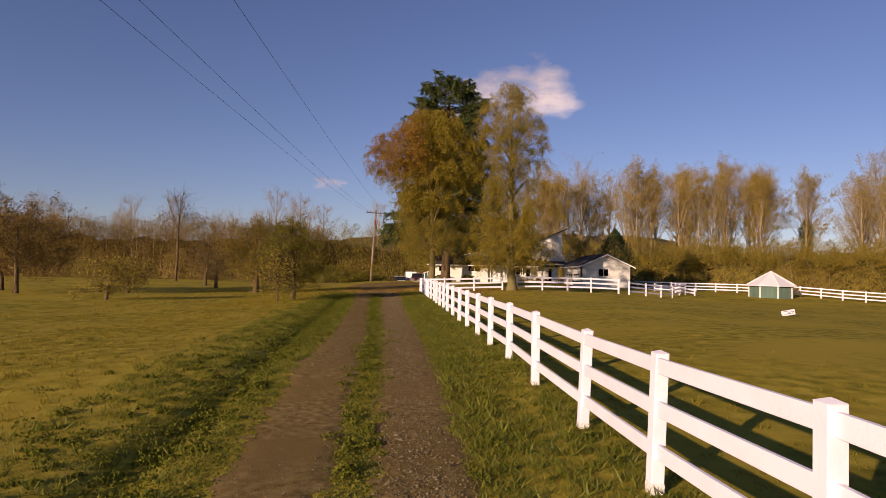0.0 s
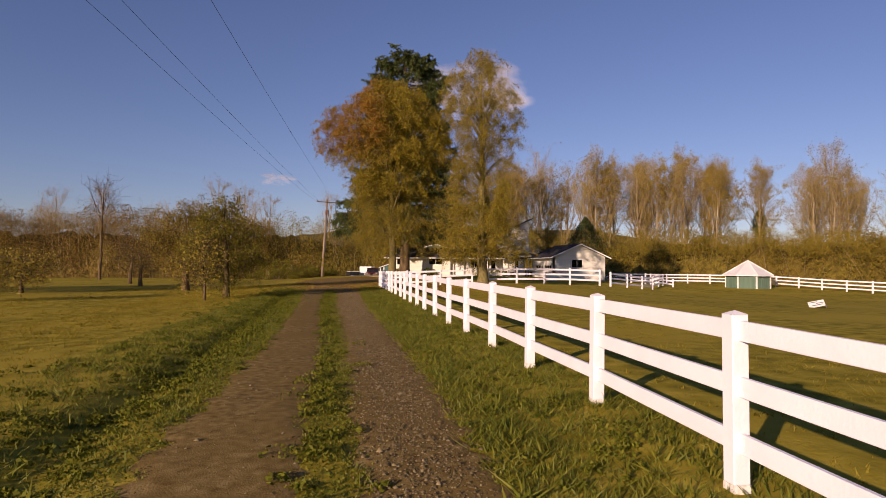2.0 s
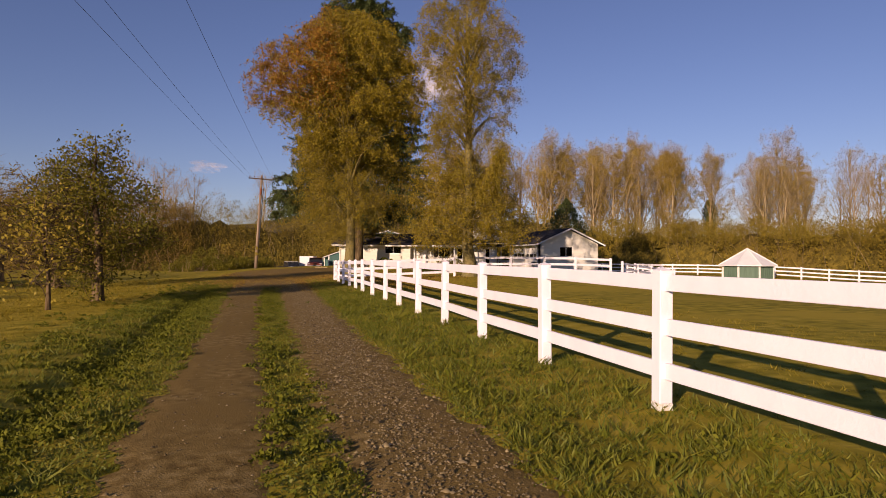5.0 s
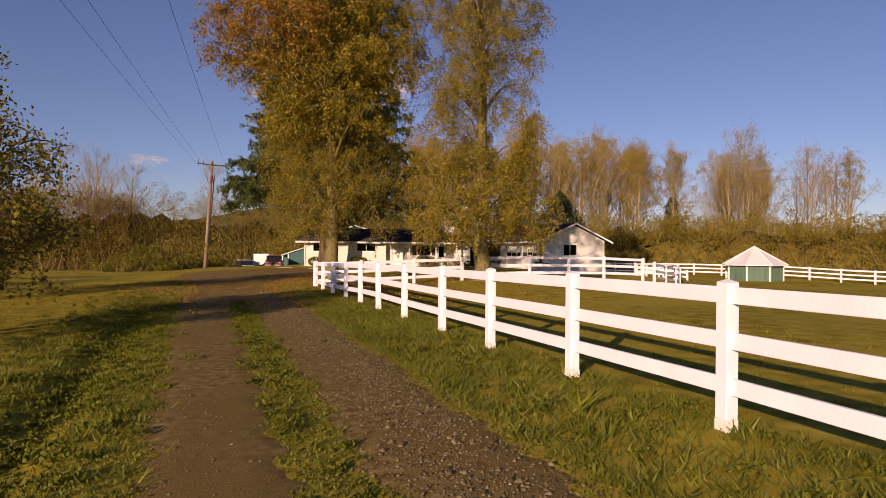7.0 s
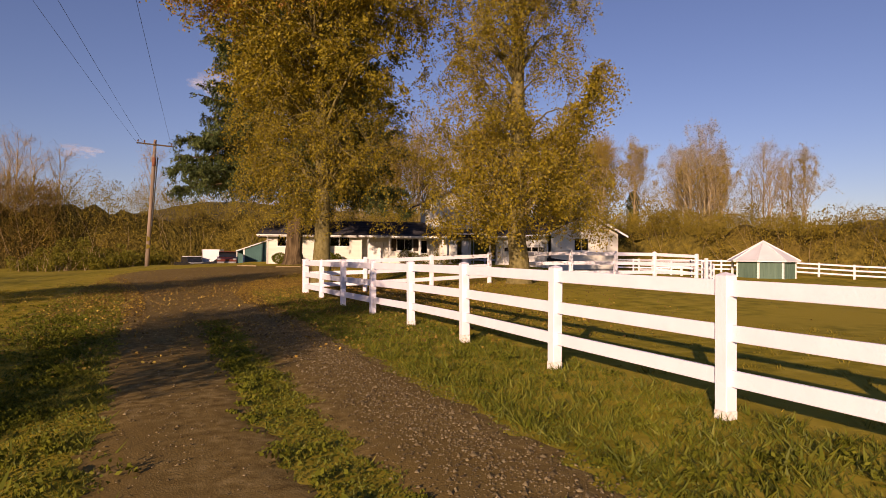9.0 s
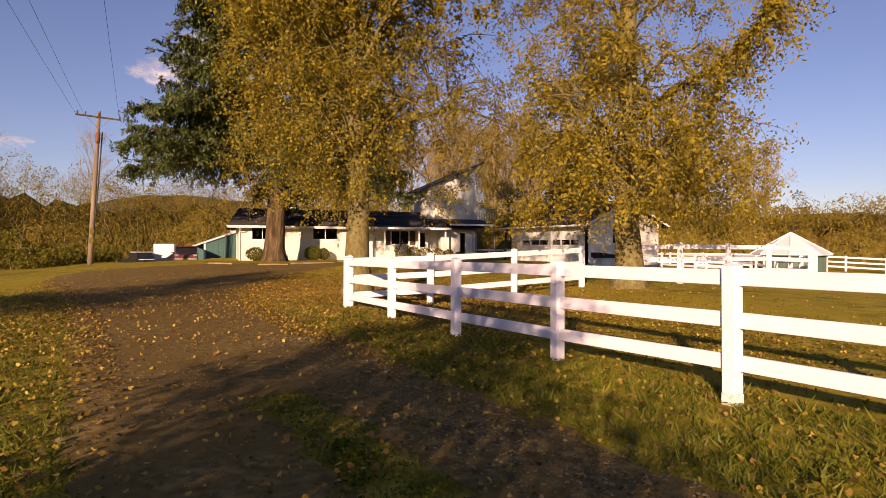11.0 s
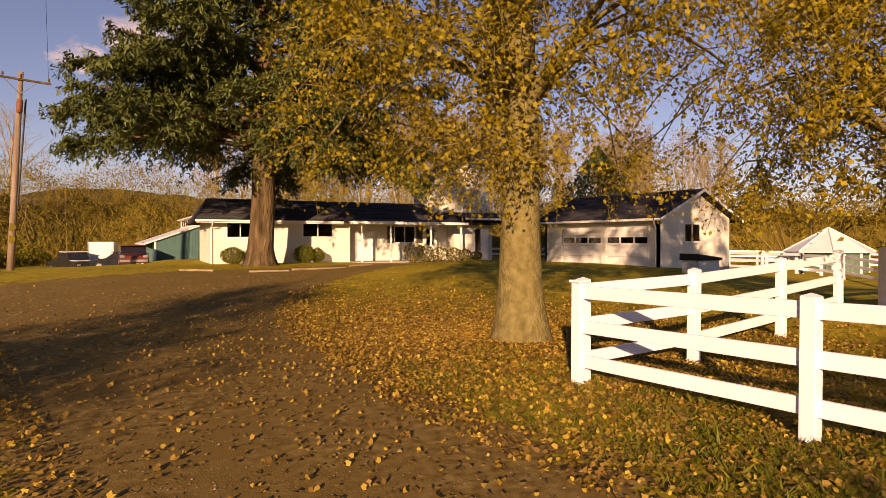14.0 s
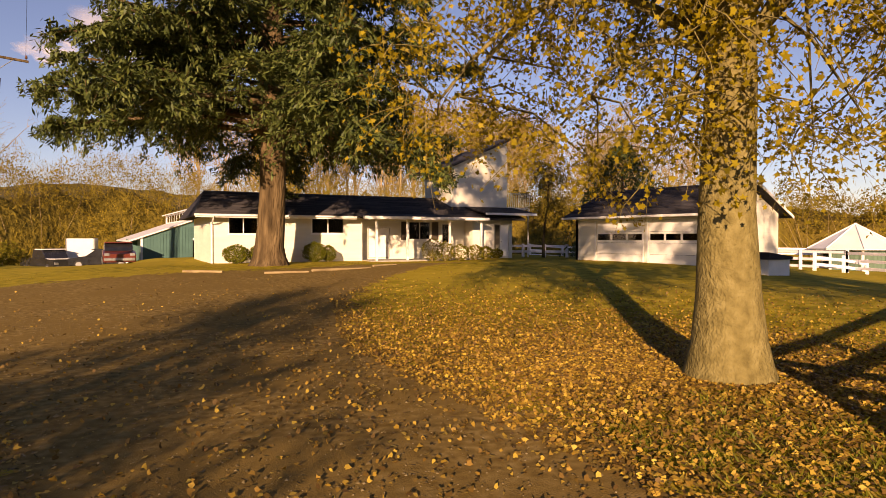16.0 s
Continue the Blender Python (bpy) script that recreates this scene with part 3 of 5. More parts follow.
def weeping_crown(rng, trunk, reach, z0, z1, first, limbs, clumps, per, hang=1.0, keep=None):
    """Limbs, twigs and leaf places of a crown made of drooping clumps. reach(z, az): crown radius; keep(x, y, z): share of clumps that live."""
    tp, tr = trunk
    n = clumps * 4
    z, az = rng.uniform(z0, z1, n), rng.uniform(-np.pi, np.pi, n)
    R = reach(z, az)
    r = R * rng.uniform(0, 1, n) ** 0.42
    x, y = np.interp(z, tp[:, 2], tp[:, 0]) + r * np.cos(az), np.interp(z, tp[:, 2], tp[:, 1]) + r * np.sin(az)
    holes = np.sin(x * 1.25 + 0.4 * z) * np.sin(y * 1.35 + 1.1) * np.sin(z * 1.15 + 0.5 * x)
    ok = (rng.uniform(size=n) < R / R.max()) & (holes > -0.30) & (rng.uniform(size=n) < (keep(x, y, z) if keep else 1.0))
    mid = np.stack([x, y, z], -1)[ok][:clumps]
    out = r[ok][:clumps]
    thin, joints = [], []
    for c, q in zip(mid[:limbs], out[:limbs]):
        zb = min(max(first, c[2] - 0.25 - 0.7 * q), tp[-1, 2] * 0.97)
        base = np.array([np.interp(zb, tp[:, 2], tp[:, 0]), np.interp(zb, tp[:, 2], tp[:, 1]), zb])
        t = np.linspace(0, 1, 8)[:, None]
        pts = base + (c - base) * t + np.array([0, 0, 0.28 * q]) * np.sin(np.pi * t) + np.cumsum(rng.normal(0, 0.045, (8, 3)), 0) * (t > 0) * min(1.0, q)
        thick = min(0.42 * np.interp(zb, tp[:, 2], tr), 0.028 + 0.016 * np.linalg.norm(c - base))
        thin.append((pts, thick * np.linspace(1, 0.22, 8)))
        joints.append(pts[2:])
    joints = np.concatenate(joints)
    leaves = []
    for c in mid:
        d = np.linalg.norm((joints - c) * np.array([1, 1, 1.3]), axis=1)
        j = joints[np.argmin(d)]
        if d.min() > 0.2:
            half = (j + c) / 2 + rng.normal(0, 0.08, 3) + np.array([0, 0, 0.12 * d.min()])
            thin.append((np.stack([j, half, c]), (0.012 + 0.006 * d.min()) * np.array([1, 0.75, 0.4])))
        for w in range(5):
            way = rng.normal(size=3) * np.array([1, 1, 0.35]) + np.array([0, 0, -0.35 * hang])
            p, q, _ = branch(rng, c + rng.normal(0, 0.12, 3), way / np.linalg.norm(way), rng.uniform(0.5, 1.25), 0.010, 4, 0.16, -0.26 * hang)
            thin.append((p, q))
            t = rng.uniform(0.4, 4, per // 5)
            leaves.append(np.stack([np.interp(t, np.arange(5), p[:, k]) for k in range(3)], -1) + rng.normal(0, 0.10, (per // 5, 3)))
    return thin, np.concatenate(leaves)


def golden_tree():
    rng = np.random.default_rng(11)
    tp, tr = trunk_line(rng, 15.4, 0.315, 0.34, (-0.5, 0.4))
    tr = tr + 0.075 * np.exp(-np.maximum(tp[:, 2], 0) / 0.9)

    def reach(z, az):
        base = np.interp(z, [2.3, 3.3, 5.5, 8, 9.5, 11, 13, 15, 16.6], [2.6, 4.2, 4.6, 4.2, 4.1, 4.6, 4.5, 3.1, 1.0])
        lobe = 0.26 * np.maximum(0, np.cos(az - 2.9)) * smooth(z, 9.5, 11.5) * (1 - smooth(z, 13.5, 15.5))
        waist = -0.2 * np.maximum(0, np.cos(az - 3.0)) * (1 - smooth(np.abs(z - 8.2), 0.8, 2.0))
        return base * (1 + lobe + waist - 0.5 * np.maximum(0, np.cos(az - 3.75)) * (1 - smooth(z, 5.5, 8.5)))

    def keep(x, y, z):
        return (1 - 0.4 * (1 - smooth(z, 3.4, 4.6))) * (1 - 0.8 * smooth(0.8 * x - 0.6 * y, -0.3, 0.8) * (1 - smooth(z, 3.4, 5.4))) - 0.7 * smooth(0.73 * x - 0.69 * y, 0.2, 2.0) * smooth(z, 4, 6.5) * (1 - smooth(z, 9, 11))

    thin, c = weeping_crown(rng, (tp, tr), reach, 2.5, 16.4, 3.4, 120, 940, 160, 1.0, keep)
    ob = plant_tree("maple_tree", 1.1, 2.25, ([(tp, tr)], thin, c[:0]), BARK, LEAF_GOLD, "tall maple with golden and orange leaves beside the drive", sides=24, thin_sides=3)
    low = c[:, 2] < 6.8
    red = ~low & (rng.uniform(size=len(c)) < 0.8 * smooth(c[:, 2], 8.5, 11.5) * smooth(-c[:, 0] - 0.25 * c[:, 1], 0.5, 3.0))
    near = c[low]
    add_leaves(ob, rng, near, 0.068, STAR, LEAF_GOLD)
    add_leaves(ob, rng, c[~low & ~red], 0.115, OVAL, LEAF_GOLD)
    add_leaves(ob, rng, c[red], 0.115, OVAL, LEAF_RED, "orange-red leaves on the sunny side")
    return ob


def yellow_tree():
    rng = np.random.default_rng(23)
    tp, tr = trunk_line(rng, 17.0, 0.35, 0.3, (-0.3, 0.3))
    tr = tr + 0.08 * np.exp(-np.maximum(tp[:, 2], 0) / 0.9)

    def reach(z, az):
        base = np.interp(z, [1.9, 2.6, 3.6, 4.6, 5.4, 7, 9, 12, 15, 17, 18.3], [2.6, 3.7, 3.8, 3.2, 2.6, 2.7, 2.7, 3.2, 3.1, 2.0, 0.7])
        return base * (1 + 0.16 * np.cos(az - 2.7) * smooth(z, 4, 6) * (1 - smooth(z, 8, 11)))

    def keep(x, y, z):
        side = 0.88 * x - 0.48 * y
        return 1 - 0.72 * smooth(side, -0.4, 1.2) * smooth(z, 4.6, 6.2) * (1 - 0.6 * smooth(z, 9, 11)) - 0.15 * smooth(z, 9, 15)

    thin, c = weeping_crown(rng, (tp, tr), reach, 2.1, 18.2, 2.6, 100, 640, 150, 1.25, keep)
    bough = np.array([(0.0, 0.0, 4.5), (0.05, -0.7, 4.9), (0.12, -1.5, 5.2), (0.2, -2.3, 5.45), (0.3, -3.0, 5.8), (0.38, -3.5, 6.2), (0.45, -3.9, 6.7), (0.52, -4.3, 7.3)])
    thin.append((bough, np.array([0.15, 0.13, 0.12, 0.11, 0.095, 0.08, 0.055, 0.03])))
    extra = []
    for s in range(95):
        f = rng.uniform(0.0, 1.0) ** 0.7 * 6.6 + 0.4
        q = np.array([np.interp(f, np.arange(8), bough[:, j]) for j in range(3)])
        way = rng.normal(size=3) * np.array([1, 1, 0.4]) + np.array([0.2, -0.3, -0.4])
        p, r, _ = branch(rng, q, way / np.linalg.norm(way), rng.uniform(0.6, 1.5), 0.014, 4, 0.16, -0.32)
        thin.append((p, r))
        t = rng.uniform(0.2, 4, 55)
        extra.append(np.stack([np.interp(t, np.arange(5), p[:, k]) for k in range(3)], -1) + rng.normal(0, 0.11, (55, 3)))
    ob = plant_tree("maple_tree", 7.9, -0.75, ([(tp, tr)], thin, c[:0]), BARK, LEAF_YELLOW, "tall maple with thinning yellow leaves in the fence line", sides=20, thin_sides=3)
    add_leaves(ob, rng, np.concatenate([c] + extra), 0.095, OVAL, LEAF_YELLOW)
    return ob


def fir_tree():
    rng = np.random.default_rng(31)
    H = 25.5
    tp, tr = trunk_line(rng, H, 0.58, 0.55, (-0.3, -0.4), 14)
    limbs, sprays, ways = [], [], []
    env = lambda k: np.interp(k, [0.17, 0.22, 0.28, 0.36, 0.5, 0.7, 0.85, 0.93, 0.97, 1], [8.0, 9.4, 9.0, 7.6, 6.6, 6.2, 5.6, 4.0, 2.6, 1.0])
    n = 185
    for j in range(n):
        k = 0.215 + 0.775 * ((j + rng.uniform(0, 1)) / n) ** 1.2
        z = k * H
        az = j * 2.39996 + rng.normal(0, 0.35)
        L = env(k) * rng.uniform(0.74, 1.0)
        base = np.array([np.interp(z, tp[:, 2], tp[:, 0]), np.interp(z, tp[:, 2], tp[:, 1]), z])
        d = np.array([math.cos(az), math.sin(az), 0.05 + 0.5 * max(0, k - 0.6)])
        pts, rad, _ = branch(rng, base, d / np.linalg.norm(d), L, 0.035 + 0.012 * L, 7, 0.07, -0.085 + 0.19 * min(k, 0.6))
        limbs.append((pts, rad))
        for s in range(int(7 + L * 5)):
            f = rng.uniform(0.22, 1.0) ** 0.8
            q = np.array([np.interp(f * 7, np.arange(8), pts[:, c]) for c in range(3)])
            side = np.array([-d[1], d[0], 0]) * rng.choice([-1, 1]) + d * rng.uniform(0.1, 0.9) + np.array([0, 0, rng.normal(-0.05, 0.5)])
            side /= np.linalg.norm(side)
            l2 = (0.6 + 0.24 * L * (1.1 - f)) * rng.uniform(0.7, 1.2)
            p2, r2, _ = branch(rng, q, side, l2, 0.014, 3, 0.2, -0.28)
            limbs.append((p2, r2))
            m = int(18 + l2 * 22)
            t = rng.uniform(0, 3, m)
            c = np.stack([np.interp(t, np.arange(4), p2[:, a]) for a in range(3)], -1) + rng.normal(0, 0.10, (m, 3)) * np.array([1, 1, 0.7])
            sprays.append(c)
            ways.append(np.repeat((p2[-1] - p2[0])[None] / l2, m, 0))
    c = np.concatenate(sprays)
    ob = thing("fir_tree", pose(4.17, 23.75, 0.45), "huge old dark green fir in front of the house", "tree")
    v, f = tubes_arrays([(tp, tr)], 24)
    ang = np.arctan2(v[:, 1] - np.interp(v[:, 2], tp[:, 2], tp[:, 1]), v[:, 0] - np.interp(v[:, 2], tp[:, 2], tp[:, 0]))
    swell = 1 + 0.10 * np.sin(ang * 5 + 0.7) * np.exp(-np.maximum(v[:, 2], 0) / 0.8) + 0.03 * np.sin(ang * 11 + v[:, 2])
    v[:, 0] *= swell
    v[:, 1] *= swell
    part("trunk", fast_mesh("trunk", v, f, BARK_DARK, True), BARK_DARK, ob)
    v, f = tubes_arrays(limbs, 3)
    part("limb_framework", fast_mesh("limb_framework", v, f, BARK_DARK, True), BARK_DARK, ob)
    way = np.concatenate(ways)
    way = way + rng.normal(0, 0.6, way.shape)
    way /= np.linalg.norm(way, axis=1, keepdims=True)
    across = np.cross(way, np.array([0, 0, 1.0]) + rng.normal(0, 0.45, way.shape))
    across /= np.linalg.norm(across, axis=1, keepdims=True) + 1e-9
    long, wide = rng.uniform(0.10, 0.18, (len(c), 1)), rng.uniform(0.030, 0.050, (len(c), 1))
    v = np.stack([c - way * long, c + across * wide, c + way * long, c - across * wide], 1).reshape(-1, 3)
    f = np.arange(len(v)).reshape(-1, 4)
    part("crown", fast_mesh("crown", v, f, NEEDLE), NEEDLE, ob)
    return ob


golden_tree(), yellow_tree(), fir_tree()


def apple_tree(seed, x, y, height, spread, leaves, mat, label, first=0.25, ups=0.75, size=0.11, radius=0.16, lean=(0, 0), twigs=5):
    rng = np.random.default_rng(seed)
    env = lambda k: spread * np.interp(k, [0.15, 0.35, 0.65, 0.88, 1], [0.7, 1.0, 1.05, 0.8, 0.4])
    arr = broadleaf(rng, height, radius, env, first, 20, max(leaves, 1), size, OVAL, flare=0.3, lean=lean, droop=-0.02, ups=ups, twigs=twigs, hang=0.2)
    return plant_tree("apple_tree", x, y, arr, BARK_DARK, mat, label, "tree", "orchard trees", 9, size, OVAL, rng, thin_sides=3)


apple_tree(41, -8.6, -14.9, 5.6, 2.4, 15500, LEAF_GREEN, "green-leaved apple tree in the orchard", first=0.2, ups=1.5, size=0.095)
apple_tree(42, -9.0, -18.0, 3.4, 1.2, 1100, LEAF_PALE, "small thin fruit tree with a few yellowing leaves", first=0.3, ups=1.6, radius=0.06, twigs=4)
apple_tree(43, -13.4, -2.9, 5.6, 3.1, 21000, LEAF_OLIVE, "spreading old apple tree with bare drooping branches", radius=0.24, size=0.085, twigs=14)
apple_tree(44, -21.4, -7.8, 2.5, 1.9, 2000, LEAF_PALE, "low apple tree with sparse pale yellow leaves", radius=0.12, twigs=4)
apple_tree(45, -18.9, -16.9, 2.3, 1.8, 2600, LEAF_PALE, "low leaning apple tree with sparse yellow leaves", radius=0.10, lean=(0.3, 0.2), twigs=4)
apple_tree(46, -27.5, -10.5, 6.2, 4.2, 13000, LEAF_RUST, "broad old apple tree with rusty leaves")
apple_tree(47, -30.5, -7.0, 6.4, 3.8, 12000, LEAF_RUST, "broad old apple tree with rusty leaves")
apple_tree(48, -22.0, 13.0, 5.6, 2.6, 300, LEAF_OLIVE, "bare old apple tree at the orchard's end")
apple_tree(49, -19.0, 6.0, 3.6, 1.8, 900, LEAF_OLIVE, "bare old apple tree at the orchard's end")


def fan_tree(seed, height, radius, limbs, leaves, spread=34, first=0.2, scale=1.0):
    """A tall tree whose limbs fan steeply upward into a rounded, twiggy, see-through crown."""
    rng = np.random.default_rng(seed)
    tp, tr = trunk_line(rng, height * 0.88, radius, 0.2, rng.normal(0, 0.6, 2))
    thin, tips = [], []
    for n in range(limbs):
        k = first + (0.8 - first) * (n + rng.uniform(0, 0.8)) / limbs
        z = k * height
        az, tilt = n * 2.39996 + rng.normal(0, 0.3), radians(spread * rng.uniform(0.4, 1.2) * (1.35 - 0.6 * k))
        base = np.array([np.interp(z, tp[:, 2], tp[:, 0]), np.interp(z, tp[:, 2], tp[:, 1]), z])
        L = (height - z) * rng.uniform(0.62, 0.98) * (1 - 0.3 * min(1.6, (tilt / radians(34)) ** 2))
        d = np.array([math.cos(az) * math.sin(tilt), math.sin(az) * math.sin(tilt), math.cos(tilt)])
        pts, rad, _ = branch(rng, base, d, L, 0.035 * scale + 0.006 * L, 6, 0.10, 0.045, 0.3)
        thin.append((pts, rad))
        for s in range(7):
            f = rng.uniform(0.25, 1.0) * 6
            q = np.array([np.interp(f, np.arange(7), pts[:, c]) for c in range(3)])
            p2, r2, _ = branch(rng, q, d + rng.normal(0, 0.75, 3), scale * rng.uniform(1.2, 3.2), 0.030 * scale, 3, 0.14, 0.05, 0.4)
            thin.append((p2, r2))
            for w in range(2):
                p3, r3, _ = branch(rng, p2[rng.integers(1, 4)], d + rng.normal(0, 0.9, 3), scale * rng.uniform(0.8, 1.9), 0.021 * scale, 2, 0.15, 0.05, 0.5)
                thin.append((p3, r3))
                tips.append(p3)
    tips = np.array(tips)
    i = rng.integers(0, len(tips), max(leaves, 1))
    c = tips[i, rng.integers(0, 3, len(i))] + rng.normal(0, 0.38 * scale, (len(i), 3))
    return rng, ([(tp, tr)], thin, c[:leaves])


def far_trees():
    """Tall poplars with thin ochre foliage beyond the pasture, and bare trees behind the orchard."""
    kinds = []
    for s in range(6):
        leaves = (6000, 1000, 4200, 400, 6800, 2200)[s]
        rng, arr = fan_tree(60 + s, 30 + 1.0 * s, 0.32, 22, leaves, 27)
        label = "tall slender poplar with thin ochre autumn leaves" if leaves > 1800 else "tall slender poplar, almost bare of leaves"
        kinds.append(plant_tree("poplar_tree", 40 + 19 * s, 104 + 3 * s, arr, POPLAR_BARK, LEAF_OCHRE, label, "tree", "far poplars", 7, 0.34, OVAL, rng, thin_sides=3))
    rng = np.random.default_rng(70)
    for k in range(58):
        src = kinds[k % 6] if k < 36 else kinds[(1, 3, 5, 2)[k % 4]]
        x, y = 26 + 136 * (k + rng.uniform(0, 0.9)) / 58, 101 + rng.uniform(0, 24) - 0.12 * k
        off = (x + 2.9) * 0.8 - (y + 42.5) * 0.6
        x += 15 * (abs(off) < 9) * (1 if off > 0 else -1)
        s = rng.uniform(0.84, 1.08)
        copy_thing(src, pose(x, y, gz(x, y), 0, 0, rng.uniform(0, 360)) @ Matrix.Diagonal((s, s, s, 1)))
    rng, arr = fan_tree(77, 30, 0.42, 34, 0, 36, 0.4)
    ivy = plant_tree("poplar_tree", 118, 119, (arr[0], arr[1], arr[2][:0]), POPLAR_BARK, LEAF_GREEN, "broad bare tree with dark ivy climbing its trunk", "tree", "far poplars", 7, 0.3, OVAL, rng, thin_sides=3)
    z = rng.uniform(2, 19, 5200)
    a, r = rng.uniform(0, 6.283, 5200), rng.uniform(0.3, 1.0, 5200) * np.interp(z, [2, 10, 16, 19], [1.9, 1.7, 2.4, 0.8])
    add_leaves(ivy, rng, np.stack([r * np.cos(a), r * np.sin(a), z], -1), 0.46, OVAL, NEEDLE, "dark ivy round the trunk")
    bare = []
    for s in range(3):
        rng2, arr = fan_tree(80 + s, 14 + 2 * s, 0.22, 24, 0, 42, 0.3, 0.62)
        bare.append(plant_tree("bare_tree", -34 + 14 * s, 70 + 4 * s, (arr[0], arr[1], arr[2][:0]), TWIG, LEAF_RUST, "leafless tree at the edge of the woods", "tree", "bare woodland trees", 7, 0.3, OVAL, rng2, thin_sides=3))
    for k in range(20):
        x, y = -110 + 86 * (k + rng.uniform(0, 0.9)) / 20, 70 + rng.uniform(0, 24)
        s = rng.uniform(0.85, 1.2)
        copy_thing(bare[k % 3], pose(x, y, gz(x, y), 0, 0, rng.uniform(0, 360)) @ Matrix.Diagonal((s, s, s, 1)))
    for x, y, s in ((-26.6, 75, 1.12), (-22.0, 76, 1.06), (-17.2, 76, 0.95)):
        copy_thing(bare[2], pose(x, y, gz(x, y), 0, 0, 40 * s) @ Matrix.Diagonal((s, s, s, 1)))
    rng, arr = fan_tree(87, 12.8, 0.2, 15, 0, 56, 0.45, 0.62)
    plant_tree("bare_tree", -30.8, 30.3, (arr[0], arr[1], arr[2][:0]), BARK_DARK, LEAF_RUST, "dark leafless tree standing alone at the orchard's end", "tree", "bare woodland trees", 8, 0.3, OVAL, rng, thin_sides=3)


far_trees()


def thicket(name, label, seed, count, place, size, mat, stems=0, clump=1.0, core=None, each=110, twigs=0, twig_mat=None):
    """A tangle of leafy brush. place(rng, n) gives ground points and heights."""
    rng = np.random.default_rng(seed)
    m = count // each
    x, y, h = place(rng, m)
    r = clump * rng.uniform(0.6, 1.4, m)
    u = rng.uniform(0, 1, m) ** 0.75
    mid = np.stack([x, y, ground_z(x, y) + np.maximum(r * 0.5, u * h - r * 0.3)], -1)
    i = rng.integers(0, m, count)
    a = rng.normal(size=(count, 3))
    a /= np.linalg.norm(a, axis=1, keepdims=True)
    c = mid[i] + a * (r[i] * rng.uniform(0.5, 1.0, count) ** 0.6)[:, None] * np.array([1.0, 1.0, 0.8])
    c = c[c[:, 2] > ground_z(c[:, 0], c[:, 1]) + 0.02]
    v, f = flakes(rng, c, size, OVAL)
    ob = tagged(new(name, fast_mesh(name, v, f, mat)), label, "thicket", kind="stuff")
    # Filler sheet behind the leaves; its dark colour stands for shade between them.
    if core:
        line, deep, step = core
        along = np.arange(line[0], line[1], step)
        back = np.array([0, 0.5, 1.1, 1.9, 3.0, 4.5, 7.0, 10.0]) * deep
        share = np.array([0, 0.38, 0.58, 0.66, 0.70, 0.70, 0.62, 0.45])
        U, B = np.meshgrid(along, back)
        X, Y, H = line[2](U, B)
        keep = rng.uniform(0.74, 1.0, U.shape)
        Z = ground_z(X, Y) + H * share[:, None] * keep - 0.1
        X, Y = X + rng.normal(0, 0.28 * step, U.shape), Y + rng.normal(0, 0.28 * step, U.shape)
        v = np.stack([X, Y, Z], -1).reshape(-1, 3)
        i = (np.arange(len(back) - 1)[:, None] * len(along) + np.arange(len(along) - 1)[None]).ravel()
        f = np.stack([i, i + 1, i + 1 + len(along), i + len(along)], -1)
        tagged(new(name + "_shade_core", fast_mesh(name + "_shade_core", v, f, line[3], True)), label.replace("thicket", "inner growth of the thicket").replace("brush", "shade-dark core of the brush"), "thicket", kind="stuff")
    if twigs:
        x, y, h = place(rng, twigs // 12)
        i = rng.integers(0, len(x), twigs)
        x, y, h = x[i] + rng.normal(0, 0.5, twigs), y[i] + rng.normal(0, 0.5, twigs), h[i]
        long = rng.uniform(0.5, 1.7, twigs)
        foot = np.stack([x, y, ground_z(x, y) + np.maximum(0, rng.uniform(0, 1.0, twigs) ** 0.8 * h - long * 0.8)], -1)
        tip = foot + long[:, None] * np.stack([rng.normal(0, 0.55, twigs), rng.normal(0, 0.55, twigs), rng.uniform(0.2, 1, twigs)], -1)
        a, w = rng.uniform(0, 6.283, twigs), rng.uniform(0.012, 0.032, twigs)
        side = np.stack([np.cos(a) * w, np.sin(a) * w, 0 * a], -1)
        v = np.stack([foot - side, foot + side, tip], 1).reshape(-1, 3)
        tagged(new(name + "_twigs", fast_mesh(name + "_twigs", v, np.arange(3 * twigs).reshape(-1, 3), twig_mat)), "fine upright autumn twigs of the brush", "thicket", kind="stuff")
    if stems:
        x, y, h = place(rng, stems)
        lines = []
        for a, b, hh in zip(x, y, h):
            p, r, _ = branch(rng, (a, b, gz(a, b) - 0.1), np.array([rng.normal(0, 0.25), rng.normal(0, 0.25), 1.0]), hh * rng.uniform(0.6, 1.02), 0.03, 4, 0.12, 0.02, 0.2)
            lines.append((p, r))
        v, f = tubes_arrays(lines, 3)
        tagged(new(name + "_stems", fast_mesh(name + "_stems", v, f, TWIG)), "bare stems standing in the brush", "thicket", kind="stuff")
    return ob


def lumps(x, y, a, b, s):
    return a + b * (0.5 + 0.5 * np.sin(x * s + 1.3 * np.sin(y * s * 0.8)) * np.sin(y * s * 1.15 + 0.6 * np.sin(x * s)))


def hedge_line(t, d):
    x = np.interp(t, [-40, 0, 14, 24, 34, 44, 62], [58, 56.5, 53, 49, 42, 35, 27]) + d
    return x, t + 0 * x, lumps(x, t, 5.0, 2.6, 0.9)


def left_line(x, d):
    y = np.interp(x, [-108, -60, -25, 0, 20], [52, 58, 62, 74, 78]) + d
    return x, y, lumps(x, y, 9.8, 2.6, 0.33)


